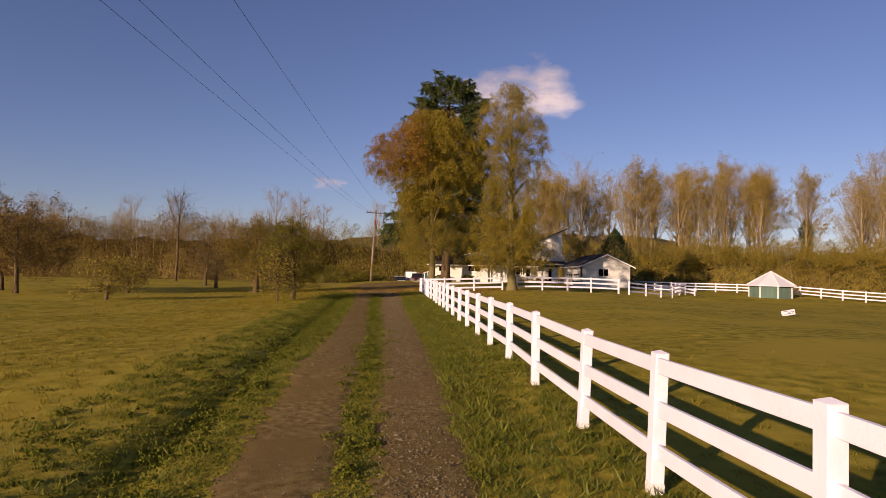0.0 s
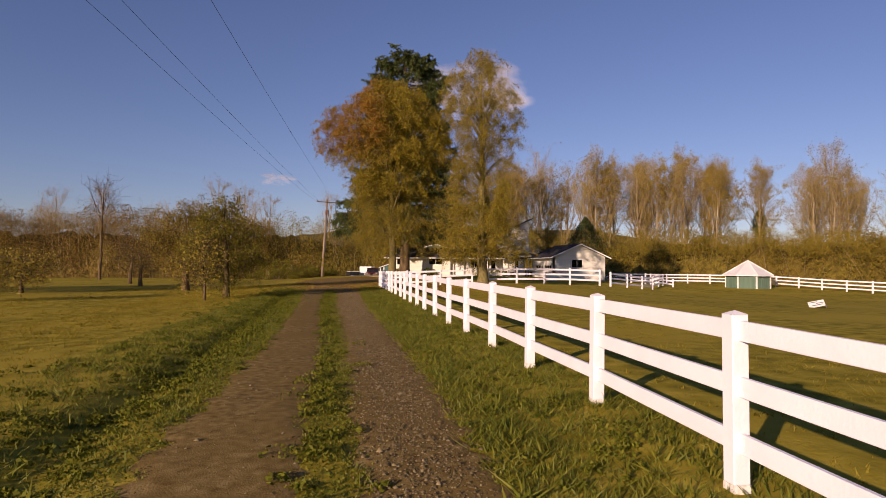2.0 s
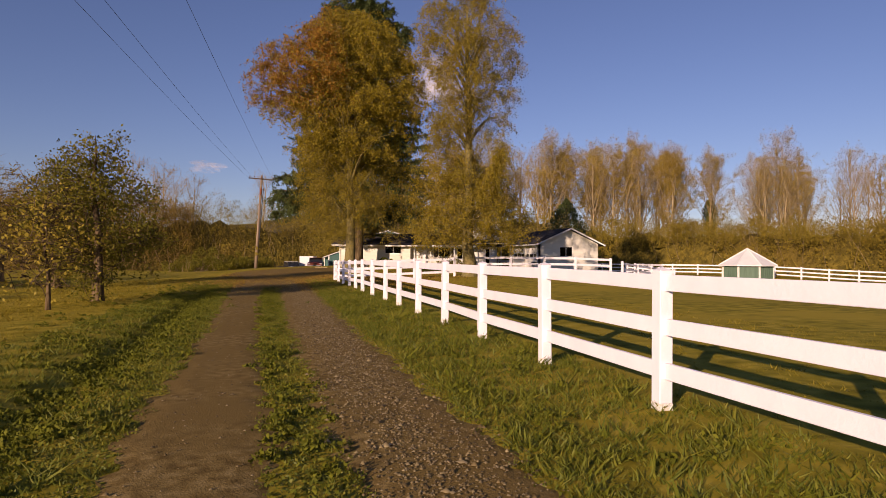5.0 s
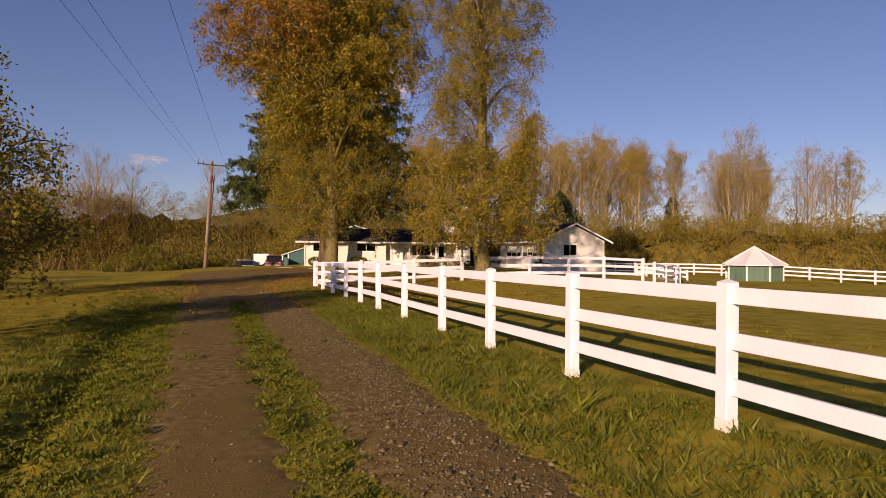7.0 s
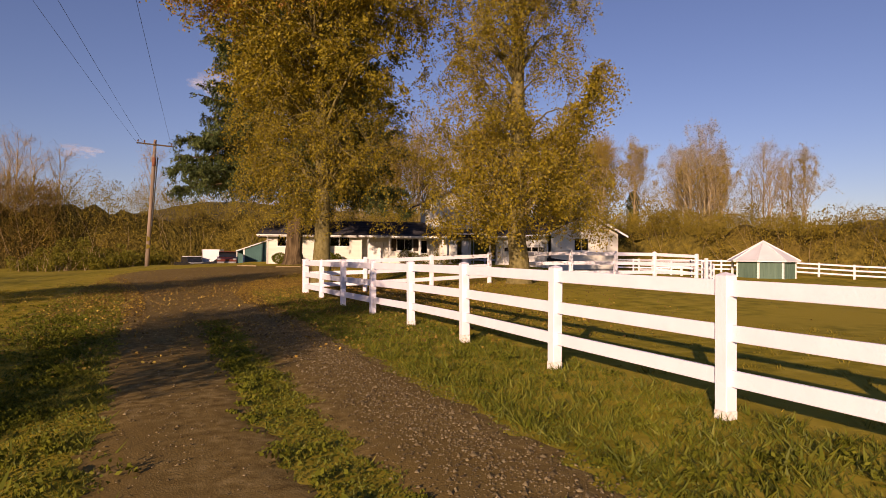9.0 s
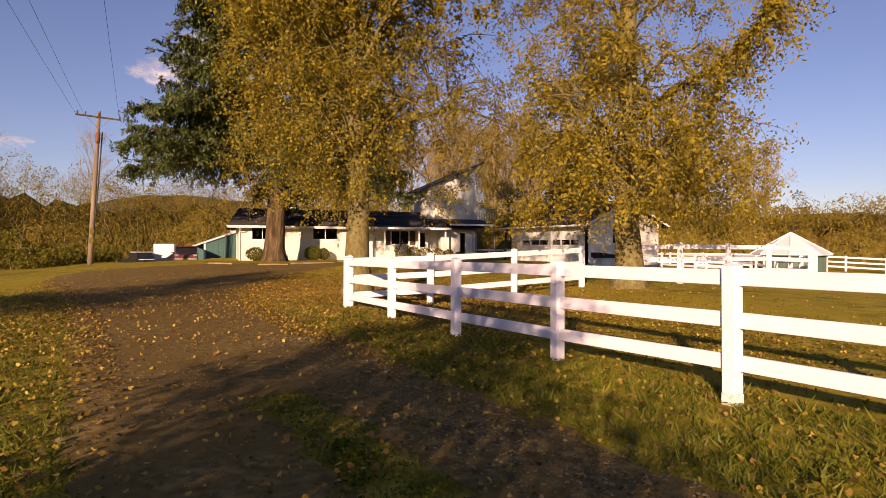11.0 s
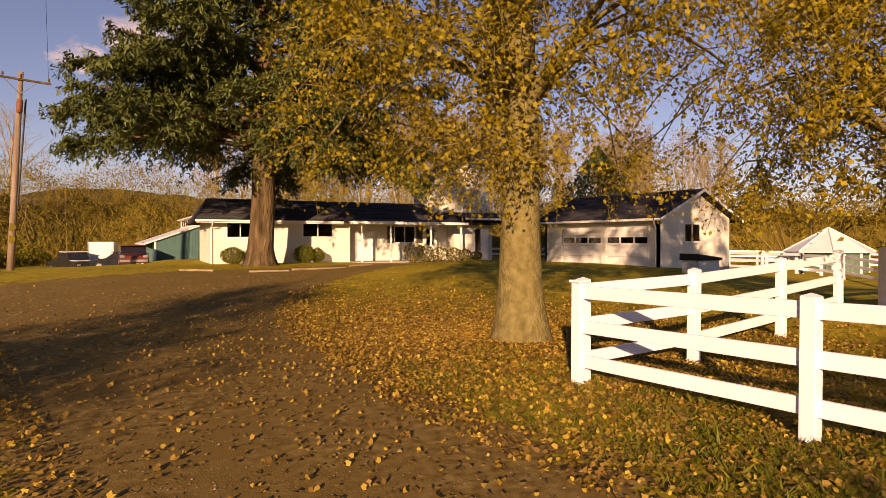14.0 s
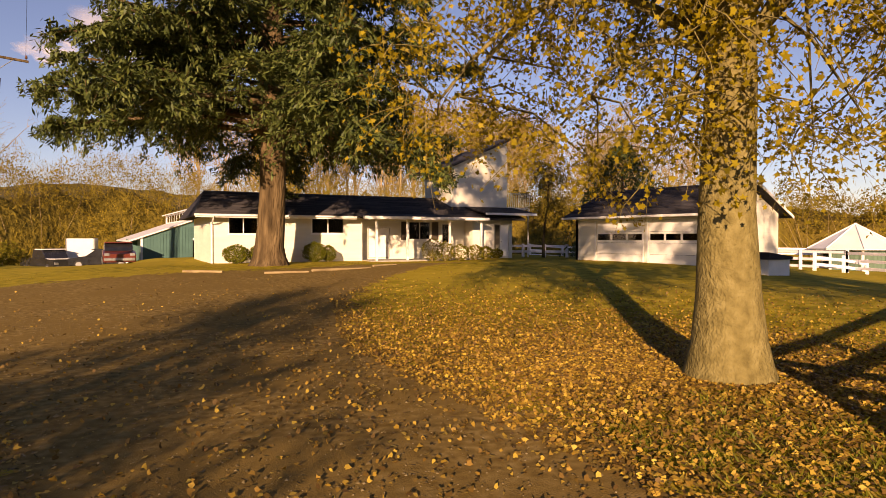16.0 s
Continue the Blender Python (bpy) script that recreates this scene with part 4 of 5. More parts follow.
def back_line(x, d):
    y = np.interp(x, [-22, 4, 30, 60, 170], [64, 74, 72, 78, 90]) + d
    return x, y, lumps(x, y, 8.4, 3.2, 0.3) * (1.12 - 0.1 * smooth(x, 2, 18) + 0.10 * smooth(x, 10, 40))


def hedge_place(rng, n):
    return hedge_line(rng.uniform(-36, 62, n), rng.uniform(0, 1, n) ** 1.4 * 9)


def left_place(rng, n):
    return left_line(rng.uniform(-108, -16, n), rng.uniform(0, 1, n) ** 2 * 20)


def back_place(rng, n):
    return back_line(rng.uniform(-22, 170, n), rng.uniform(0, 1, n) ** 2 * 22)


def pole_place(rng, n):
    a, r = rng.uniform(0, 6.283, n), rng.uniform(0, 1, n) ** 0.5
    x, y = -10.5 + 4.6 * r * np.cos(a), 37 + 4.0 * r * np.sin(a)
    return x, y, lumps(x, y, 1.0, 2.4, 1.1) * (1.15 - 0.7 * r)


thicket("hedge", "dense olive thicket behind the pasture fence", 91, 130000, hedge_place, 0.20, LEAF_OLIVE, 500, 1.05, ((-36, 62, hedge_line, THICK_SHADE_OLIVE), 0.9, 0.8), 110, 30000, OCHRE_TWIG)
thicket("woodland_brush", "rusty brown woodland brush behind the orchard", 92, 105000, left_place, 0.21, LEAF_RUST, 500, 1.5, ((-108, -16, left_line, THICK_SHADE_RUST), 2.2, 1.2), 110, 100000, BRUSH_TWIG)
thicket("woodland_brush", "ochre woodland brush behind the house", 93, 140000, back_place, 0.21, LEAF_OLIVE, 500, 1.5, ((-22, 170, back_line, THICK_SHADE_OLIVE), 2.2, 1.3), 110, 110000, OCHRE_TWIG)
thicket("bramble_patch", "dark bramble patch beside the utility pole", 94, 14000, pole_place, 0.16, LEAF_GREEN, 120, 0.5)


def yard_place(rng, n):
    a, r = rng.uniform(0, 6.283, n), rng.uniform(0, 1, n) ** 0.5
    x, y = -5.6 + 2.3 * r * np.cos(a), 40 + 2.0 * r * np.sin(a)
    return x, y, lumps(x, y, 0.9, 1.5, 1.1) * (1.15 - 0.7 * r)


thicket("bramble_patch", "dark bramble bush behind the utility pole", 95, 6000, yard_place, 0.14, LEAF_GREEN, 40, 0.45)


def hills():
    """Low wooded hills all round the horizon."""
    rng = np.random.default_rng(5)
    n = 360
    az = np.arange(n) / n * 2 * np.pi
    h = 92 + 28 * np.sin(az * 3 + 1.1) + 22 * np.sin(az * 7 + 0.4) + 9 * np.sin(az * 19) + np.cumsum(rng.normal(0, 1.2, n)) * 0.2
    rings = [(1150, np.zeros(n) - 3), (1450, 0.35 * h), (1750, 0.8 * h), (1950, h), (2600, 0.9 * h)]
    v = np.concatenate([np.stack([r * np.sin(az), r * np.cos(az), z + rng.normal(0, 2.2, n) * (z > 0)], -1) for r, z in rings])
    i = np.arange(n)
    f = np.concatenate([np.stack([k * n + i, k * n + (i + 1) % n, (k + 1) * n + (i + 1) % n, (k + 1) * n + i], -1) for k in range(len(rings) - 1)])
    return tagged(new("backdrop", fast_mesh("backdrop", v, f, HILL, True)), "low wooded hills on the horizon", "hills", kind="structure")


hills()


def cloud(direction, wide, high, seed, label, tint=(0.8, 0.78, 0.80)):
    d = Vector(direction).normalized()
    ob = new("cloud")
    m = look(d * 2400, (0, 0, 0)) @ Matrix.Diagonal((wide, high, high, 1))
    bm = bmesh.new()
    bmesh.ops.create_grid(bm, x_segments=12, y_segments=8, size=1.25)
    for v in bm.verts:
        v.co.z = 0.5 * max(0.0, 1 - (v.co.x**2 + v.co.y**2) / 2)
    me = bpy.data.meshes.new("cloud")
    bm.to_mesh(me)
    bm.free()
    me.materials.append(cloud_material("cloud_vapour", seed, tint))
    bpy.data.objects.remove(ob)
    ob = new("cloud", me)
    ob.matrix_world = m
    return tagged(ob, label, "cloud", kind="structure")


cloud((295, 1410, 420), 270, 150, 2.0, "white evening cloud over the trees", (0.66, 0.62, 0.63))
cloud((105, 1448, 376), 95, 58, 5.3, "small white cloud with a pink edge", (0.66, 0.62, 0.64))
cloud((-160, 1477, 206), 75, 28, 8.1, "thin pinkish wisp of cloud", (0.62, 0.56, 0.58))


# ---- buildings ----
def wall(length, height, thick, openings, top=None):
    """A wall along x from 0, outer face at y = 0, with openings (x0, x1, z0, z1) cut right through. top(x): height of the upper edge."""
    bm = bmesh.new()
    xs = sorted({0.0, length, *[o[0] for o in openings], *[o[1] for o in openings]})
    for a, b in zip(xs, xs[1:]):
        holes = sorted((o[2], o[3]) for o in openings if o[0] <= a + 1e-6 and o[1] >= b - 1e-6)
        z = 0.0
        for lo, hi in [*holes, (None, None)]:
            end = height if lo is None else lo
            if end - z > 1e-4:
                add_box(bm, a, b, 0, thick, z, end)
            z = hi if hi is not None else z
    bmesh.ops.remove_doubles(bm, verts=bm.verts, dist=0.0005)
    return bm


def window(parent, x0, x1, z0, z1, m, mullions=1, name="window", sill=True):
    w = thing(name, m, "", "")
    w.parent = parent
    w.matrix_world = parent.matrix_world @ m
    t = 0.05
    bm = bmesh.new()
    for a, b, c, d in ((x0 - t, x1 + t, z0 - t, z0), (x0 - t, x1 + t, z1, z1 + t), (x0 - t, x0, z0, z1), (x1, x1 + t, z0, z1)):
        add_box(bm, a, b, -0.025, 0.06, c, d)
    for k in range(mullions):
        c = x0 + (x1 - x0) * (k + 1) / (mullions + 1)
        add_box(bm, c - 0.02, c + 0.02, -0.015, 0.05, z0, z1)
    part("window_frame", bm, TRIM_WHITE, w)
    for k in range(mullions + 1):
        a, b = x0 + (x1 - x0) * k / (mullions + 1), x0 + (x1 - x0) * (k + 1) / (mullions + 1)
        part("pane", box(a + 0.02, b - 0.02, 0.02, 0.03, z0 + 0.002, z1 - 0.002), GLASS, w)
    if sill:
        part("window_sill", box(x0 - 0.09, x1 + 0.09, -0.06, -0.026, z0 - 0.10, z0 - 0.051), TRIM_WHITE, w)
    return w


def roof_slab(poly, thick, mat, parent, name="roof"):
    """A sloping slab over 3D corners."""
    bm = bmesh.new()
    top = [bm.verts.new(p) for p in poly]
    low = [bm.verts.new((p[0], p[1], p[2] - thick)) for p in poly]
    bm.faces.new(top), bm.faces.new(low[::-1])
    for k in range(len(poly)):
        bm.faces.new((top[k - 1], top[k], low[k], low[k - 1]))
    return part(name, bm, mat, parent)


def shingle_rows(parent, a, b, c, d, rows, depth=0.012):
    """Courses of shingles on a slope with eave a-b and ridge d-c, each a thin lapped strip cut into tabs of uneven tone."""
    a, b, c, d = map(Vector, (a, b, c, d))
    n = (b - a).cross(d - a).normalized()
    verts, faces = [], []
    rng = random.Random(7)
    for r in range(rows):
        k0, k1 = r / rows, (r + 1.15) / rows
        k1 = min(k1, 1)
        p, q, s, t = a.lerp(d, k0), b.lerp(c, k0), b.lerp(c, k1), a.lerp(d, k1)
        m = max(1, int((q - p).length / 0.9))
        x = 0.0
        cuts = [0] + sorted(min(0.999, max(0.001, (j + rng.uniform(-0.3, 0.3)) / m)) for j in range(1, m)) + [1]
        for u, w in zip(cuts, cuts[1:]):
            base = len(verts)
            lift = n * (depth + rng.uniform(0, 0.004))
            verts += [p.lerp(q, u) + lift + n * 0.008, p.lerp(q, w) + lift + n * 0.008, t.lerp(s, w) + lift * 0.5, t.lerp(s, u) + lift * 0.5, p.lerp(q, u), p.lerp(q, w)]
            faces += [(base, base + 1, base + 2, base + 3), (base + 4, base + 5, base + 1, base)]
    part("shingles", fast_mesh("shingles", [tuple(v) for v in verts], faces, ROOF_DARK), ROOF_DARK, parent)


def house():
    g = 0.40
    h = thing("house", pose(2.85, 27.5, g, 0, 0, -9), "long low white ranch house with a dark roof and porch", "house")
    H = 2.28
    front = [(0.8, 2.06, 1.46, 2.16), (4.65, 6.22, 1.5, 2.2)]
    part("wall", wall(7.2, H, 0.15, front), WALL_WHITE, h)
    for x0, x1, z0, z1 in front:
        window(h, x0, x1, z0, z1, pose(0, 0.02, 0))
    # recessed porch part
    back_open = [(0.66, 1.88, 0.22, 1.78), (3.0, 4.24, 1.2, 2.1), (5.0, 5.5, 1.0, 2.0)]
    bm = wall(6.4, H, 0.15, back_open)
    bmesh.ops.transform(bm, matrix=pose(7.2, 0.9, 0), verts=bm.verts)
    part("wall", bm, WALL_WHITE, h)
    part("wall", box(7.05, 7.2, 0.15, 0.9, 0, H), WALL_WHITE, h)
    window(h, 10.2, 11.44, 1.2, 2.1, pose(0, 0.92, 0), 1)
    window(h, 12.2, 12.7, 1.0, 2.0, pose(0, 0.92, 0), 0)
    d = part("door", box(7.9, 9.04, 0.93, 0.98, 0.23, 1.77, 0.01), TRIM_WHITE, h, "plain white front door")
    part("door_frame", box(7.84, 9.10, 0.87, 0.899, 1.78, 1.86), TRIM_WHITE, d)
    part("door_handle", box(8.92, 8.97, 0.86, 0.93, 0.95, 1.02, 0.01), GREY_METAL, d)
    for x in (9.72, 11.54):
        sh = part("shutter", box(x, x + 0.4, 0.86, 0.898, 1.14, 2.12, 0.008), SHUTTER, h, "dark brown window shutter")
        for k in range(9):
            part("slat", box(x + 0.05, x + 0.35, 0.846, 0.859, 1.2 + k * 0.1, 1.255 + k * 0.1), SHUTTER, sh)
    bm = wall(2.6, H, 0.15, [(1.42, 2.38, 0.2, 2.0)])
    bmesh.ops.transform(bm, matrix=pose(13.6, 0, 0), verts=bm.verts)
    part("wall", bm, WALL_WHITE, h)
    part("wall", box(13.6, 13.75, 0.15, 0.9, 0, H), WALL_WHITE, h)
    d = part("door", box(15.42, 15.98, 0.05, 0.10, 0.21, 1.99, 0.01), TRIM_WHITE, h, "white side door standing beside a dark opening")
    part("door_handle", box(15.46, 15.51, 0.0, 0.05, 1.0, 1.07, 0.01), GREY_METAL, d)
    for x0, x1, y0, y1 in ((0, 0.15, 0.15, 6.85), (16.05, 16.2, 0.15, 6.85), (0, 16.2, 6.85, 7.0)):
        part("wall", box(x0, x1, y0, y1, 0, H), WALL_WHITE, h)
    # Floor, ceiling and an added backing carry the room's shade as near-black colour.
    part("floor", box(0.15, 16.05, 0.15, 6.85, 0.02, 0.12), INDOOR_SHADE, h)
    part("ceiling", box(0.15, 16.05, 0.15, 6.85, H - 0.04, H), INDOOR_SHADE, h)
    part("shade_backing", box(0.15, 16.05, 3.4, 3.5, 0.12, H - 0.04), INDOOR_SHADE, h)
    part("foundation", box(-0.03, 16.23, -0.03, 7.03, -0.5, 0.0), CONCRETE, h)
    part("porch_floor", box(7.2, 13.6, -1.2, 0.87, -0.1, 0.14), CONCRETE, h)
    part("step", box(7.6, 9.4, -1.6, -1.2, -0.2, 0.06, 0.01), CONCRETE, h)
    for x in (7.55, 9.2, 11.6, 13.5):
        part("porch_post", box(x - 0.05, x + 0.05, -1.15, -1.05, 0.14, 2.14, 0.006), TRIM_WHITE, h)
    part("porch_beam", box(7.2, 13.6, -1.2, -1.0, 2.14, 2.26), TRIM_WHITE, h)
    # roofs
    e, r, zr = 2.32, 3.5, 3.62
    A, B, C, D = (-0.7, -0.6, e), (7.2, -0.6, e), (16.7, -0.6, e), (16.7, r, zr)
    roof_slab([(-0.7, -0.6, e), (16.7, -0.6, e), (16.7, r, zr), (0.1, r, zr)], 0.10, ROOF_DARK, h)
    roof_slab([(0.1, r, zr), (16.7, r, zr), (16.7, 7.6, e), (-0.7, 7.6, e)], 0.10, ROOF_DARK, h)
    roof_slab([(-0.7, -0.6, e), (0.1, r, zr), (-0.7, 7.6, e)], 0.10, ROOF_DARK, h)
    shingle_rows(h, (-0.7, -0.6, e), (16.7, -0.6, e), (16.7, r, zr), (0.1, r, zr), 26)
    roof_slab([(6.7, -1.5, 2.30), (13.7, -1.5, 2.30), (13.7, -0.3, 2.46), (6.7, -0.3, 2.46)], 0.07, ROOF_DARK, h, "porch_roof")
    part("fascia", box(-0.7, 6.7, -0.66, -0.602, e - 0.16, e - 0.01), TRIM_WHITE, h)
    part("fascia", box(6.7, 13.75, -1.56, -1.502, 2.17, 2.31), TRIM_WHITE, h)
    part("fascia", box(13.9, 17.25, -0.96, -0.90, 2.50, 2.62), TRIM_WHITE, h)
    roof_slab([(13.9, -0.9, 2.63), (17.25, -0.9, 2.63), (17.25, 1.5, 3.05), (13.9, 1.5, 3.05)], 0.08, ROOF_DARK, h, "entry_roof")
    part("gutter", box(-0.75, 6.65, -0.76, -0.665, e - 0.10, e - 0.01, 0.01), TRIM_WHITE, h)
    bm = add_tube(bmesh.new(), [(0.05, -0.7, e - 0.1), (0.05, -0.55, e - 0.25), (0.05, -0.06, e - 0.45), (0.05, -0.06, 0.1)], [0.035] * 4, 8)
    part("downpipe", bm, TRIM_WHITE, h)
    # upper room with a single slope
    up = part("upper_wall", prism([(13.1, 2.7), (16.9, 2.7), (16.9, 7.05), (13.1, 5.35)], 1.6, 5.0, "y"), WALL_WHITE, h, "tall cream upper storey wall")
    roof_slab([(12.4, 1.2, 5.12), (17.4, 1.2, 7.35), (17.4, 5.4, 7.35), (12.4, 5.4, 5.12)], 0.14, ROOF_DARK, h, "upper_roof")
    b = part("balcony", box(16.9, 18.5, 1.5, 3.2, 2.95, 3.08), TRIM_WHITE, h)
    part("rail", box(16.9, 18.5, 1.5, 1.56, 3.85, 3.93), TRIM_WHITE, b)
    for k in range(12):
        x = 16.95 + k * 0.137
        part("baluster", box(x, x + 0.035, 1.51, 1.55, 3.08, 3.85), TRIM_WHITE, b)
    for x in (16.95, 18.42):
        part("balcony_post", box(x - 0.04, x + 0.04, 1.55, 1.63, -0.1, 2.95), TRIM_WHITE, h)
    return h


house()


def garage():
    g = 0.42
    h = thing("garage", pose(18.1, 12.45, g), "white double garage with a dark gable roof", "garage")
    L, H, W = 7.1, 2.32, 5.5  # along y, wall height, along x
    doors = [(0.55, 2.95, 0.0, 2.02), (3.25, 5.85, 0.0, 2.02)]
    bm = wall(L, H, 0.15, doors)
    bmesh.ops.transform(bm, matrix=Matrix(((0, 1, 0, 0), (1, 0, 0, 0), (0, 0, 1, 0), (0, 0, 0, 1))), verts=bm.verts)
    part("wall", bm, WALL_WHITE, h)
    # gable wall facing the pasture with its window
    apex = 3.52
    bm = wall(W, H, 0.15, [(1.95, 3.05, 1.22, 2.0)])
    part("wall", bm, WALL_WHITE, h)
    part("gable", prism([(0, H), (W, H), (W / 2, apex)], 0.0, 0.15, "y"), WALL_WHITE, h)
    window(h, 1.95, 3.05, 1.22, 2.0, pose(0, 0.02, 0), 1)
    part("wall", box(0, W, L - 0.15, L, 0, H), WALL_WHITE, h)
    part("gable", prism([(0, H), (W, H), (W / 2, apex)], L - 0.15, L, "y"), WALL_WHITE, h)
    part("wall", box(W - 0.15, W, 0.15, L - 0.15, 0, H), WALL_WHITE, h)
    # Near-black floor and added backing paint the garage's inner shade.
    part("floor", box(0.15, W - 0.15, 0.15, L - 0.15, 0, 0.03), INDOOR_SHADE, h)
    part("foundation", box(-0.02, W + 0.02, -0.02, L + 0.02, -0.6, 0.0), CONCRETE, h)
    part("shade_backing", box(2.5, 2.6, 0.15, L - 0.15, 0.03, H), INDOOR_SHADE, h)
    for y0, y1, z0, z1 in doors:
        d = thing("garage_door", Matrix.Identity(4), "", "")
        d.parent = h
        w = y1 - y0
        for k in range(4):
            za, zb = k * 0.505, k * 0.505 + 0.495
            if k != 2:
                part("door_panel", box(0.05, 0.09, y0 + 0.01, y1 - 0.01, za, zb, 0.006), TRIM_WHITE, d)
            else:
                n = 3
                bm = bmesh.new()
                add_box(bm, 0.05, 0.09, y0 + 0.01, y1 - 0.01, za, za + 0.12)
                add_box(bm, 0.05, 0.09, y0 + 0.01, y1 - 0.01, zb - 0.10, zb)
                edge = [y0 + 0.01] + [y0 + w * j / n for j in range(1, n)] + [y1 - 0.01]
                for j, c in enumerate(edge):
                    add_box(bm, 0.05, 0.09, max(y0 + 0.01, c - 0.05), min(y1 - 0.01, c + 0.05), za + 0.12, zb - 0.10)
                part("door_panel", bm, TRIM_WHITE, d)
                for j in range(n):
                    part("pane", box(0.06, 0.07, edge[j] + 0.04, edge[j + 1] - 0.04, za + 0.12, zb - 0.10), GLASS, d)
        bm = bmesh.new()
        for a, b, c, e in ((y0 - 0.07, y0, 0, z1 + 0.07), (y1, y1 + 0.07, 0, z1 + 0.07), (y0, y1, z1, z1 + 0.07)):
            add_box(bm, -0.02, 0.0, a, b, c, e)
        part("door_trim", bm, TRIM_WHITE, d)
    o, r = 0.45, 0.45
    ze = H + 0.10 - o * (apex - H) / (W / 2)
    za = apex + 0.12
    roof_slab([(-o, -r, ze), (-o, L + r, ze), (W / 2, L + r, za), (W / 2, -r, za)], 0.10, ROOF_DARK, h)
    roof_slab([(W + o, -r, ze), (W + o, L + r, ze), (W / 2, L + r, za), (W / 2, -r, za)], 0.10, ROOF_DARK, h)
    shingle_rows(h, (-o, L + r, ze), (-o, -r, ze), (W / 2, -r, za), (W / 2, L + r, za), 18)
    shingle_rows(h, (W + o, -r, ze), (W + o, L + r, ze), (W / 2, L + r, za), (W / 2, -r, za), 18)
    for s in (0, 1):
        x0, x1 = (-o, W / 2) if s == 0 else (W + o, W / 2)
        bm = prism([(x0, ze - 0.13), (x1, za - 0.13), (x1, za - 0.005), (x0, ze - 0.005)], -r - 0.04, -r - 0.002, "y")
        part("bargeboard", bm, TRIM_WHITE, h)
    part("gutter", box(-o - 0.09, -o - 0.002, -r, L + r, ze - 0.11, ze - 0.005, 0.01), TRIM_WHITE, h)
    bm = add_tube(bmesh.new(), [(-o - 0.04, -0.1, ze - 0.1), (-0.2, 0.05, ze - 0.3), (-0.05, 0.1, ze - 0.42), (-0.05, 0.1, 0.1)], [0.035] * 4, 8)
    part("downpipe", bm, TRIM_WHITE, h)
    return h


garage()


def well_box():
    x, y = 16.9, 9.6
    w = thing("well_cover", pose(x, y, gz(x, y) - 0.05, 0, 0, -14), "low white box with a dark sloping lid near the garage", "well cover")
    part("box", box(-0.52, 0.52, -0.45, 0.45, 0, 0.60, 0.02), TRIM_WHITE, w)
    part("lid", prism([(-0.58, 0.58), (0.58, 0.58), (0.58, 0.68), (-0.58, 0.84)][::-1], -0.52, 0.52, "y"), ROOF_DARK, w, "dark shingled sloping lid")
    return w


well_box()


def shelter():
    """Eight-sided horse shelter with a white metal roof."""
    x, y = 42.2, 16.2
    g = -0.72
    s = thing("horse_shelter", pose(x, y, g, 0, 0, 8), "eight-sided green horse shelter with a white metal roof", "shelter")
    n, R, H = 8, 2.4, 1.72
    corner = [(R * math.cos(2 * math.pi * (k + 0.5) / n), R * math.sin(2 * math.pi * (k + 0.5) / n)) for k in range(n)]
    for k in range(n):
        a, b = Vector((*corner[k - 1], 0)), Vector((*corner[k], 0))
        d = (b - a)
        if k in (2, 3):
            continue
        m = Matrix.Translation(a) @ d.to_track_quat("X", "Z").to_matrix().to_4x4()
        wall_part = part("wall", box(0.07, d.length - 0.07, -0.02, 0.02, 0.02, H, 0, m), SHED_GREEN, s)
        for j in range(7):
            xx = 0.12 + (d.length - 0.3) * j / 6
            part("batten", box(xx, xx + 0.05, -0.045, -0.021, 0.03, H - 0.02, 0, m), SHED_GREEN, wall_part)
            bpy.context.view_layer.update()
    for k in range(n):
        part("corner_post", box(corner[k][0] - 0.07, corner[k][0] + 0.07, corner[k][1] - 0.07, corner[k][1] + 0.07, -0.2, H), TRIM_WHITE, s)
    bm = bmesh.new()
    top = bm.verts.new((0, 0, 3.34))
    f = 2.82 / R
    ring = [bm.verts.new((c[0] * f, c[1] * f, H - 0.05)) for c in corner]
    low = [bm.verts.new((c[0] * f, c[1] * f, H - 0.13)) for c in corner]
    for k in range(n):
        bm.faces.new((ring[k - 1], ring[k], top))
        bm.faces.new((low[k], low[k - 1], ring[k - 1], ring[k])[::-1])
    bm.faces.new(low)
    roof = part("roof", bm, ROOF_WHITE, s)
    for k in range(n):
        a, b = Vector((corner[k][0] * f, corner[k][1] * f, H - 0.035)), Vector((0, 0, 3.36))
        part("ridge_cap", add_tube(bmesh.new(), [a, b], [0.05, 0.05], 6), ROOF_WHITE, roof)
    return s


shelter()


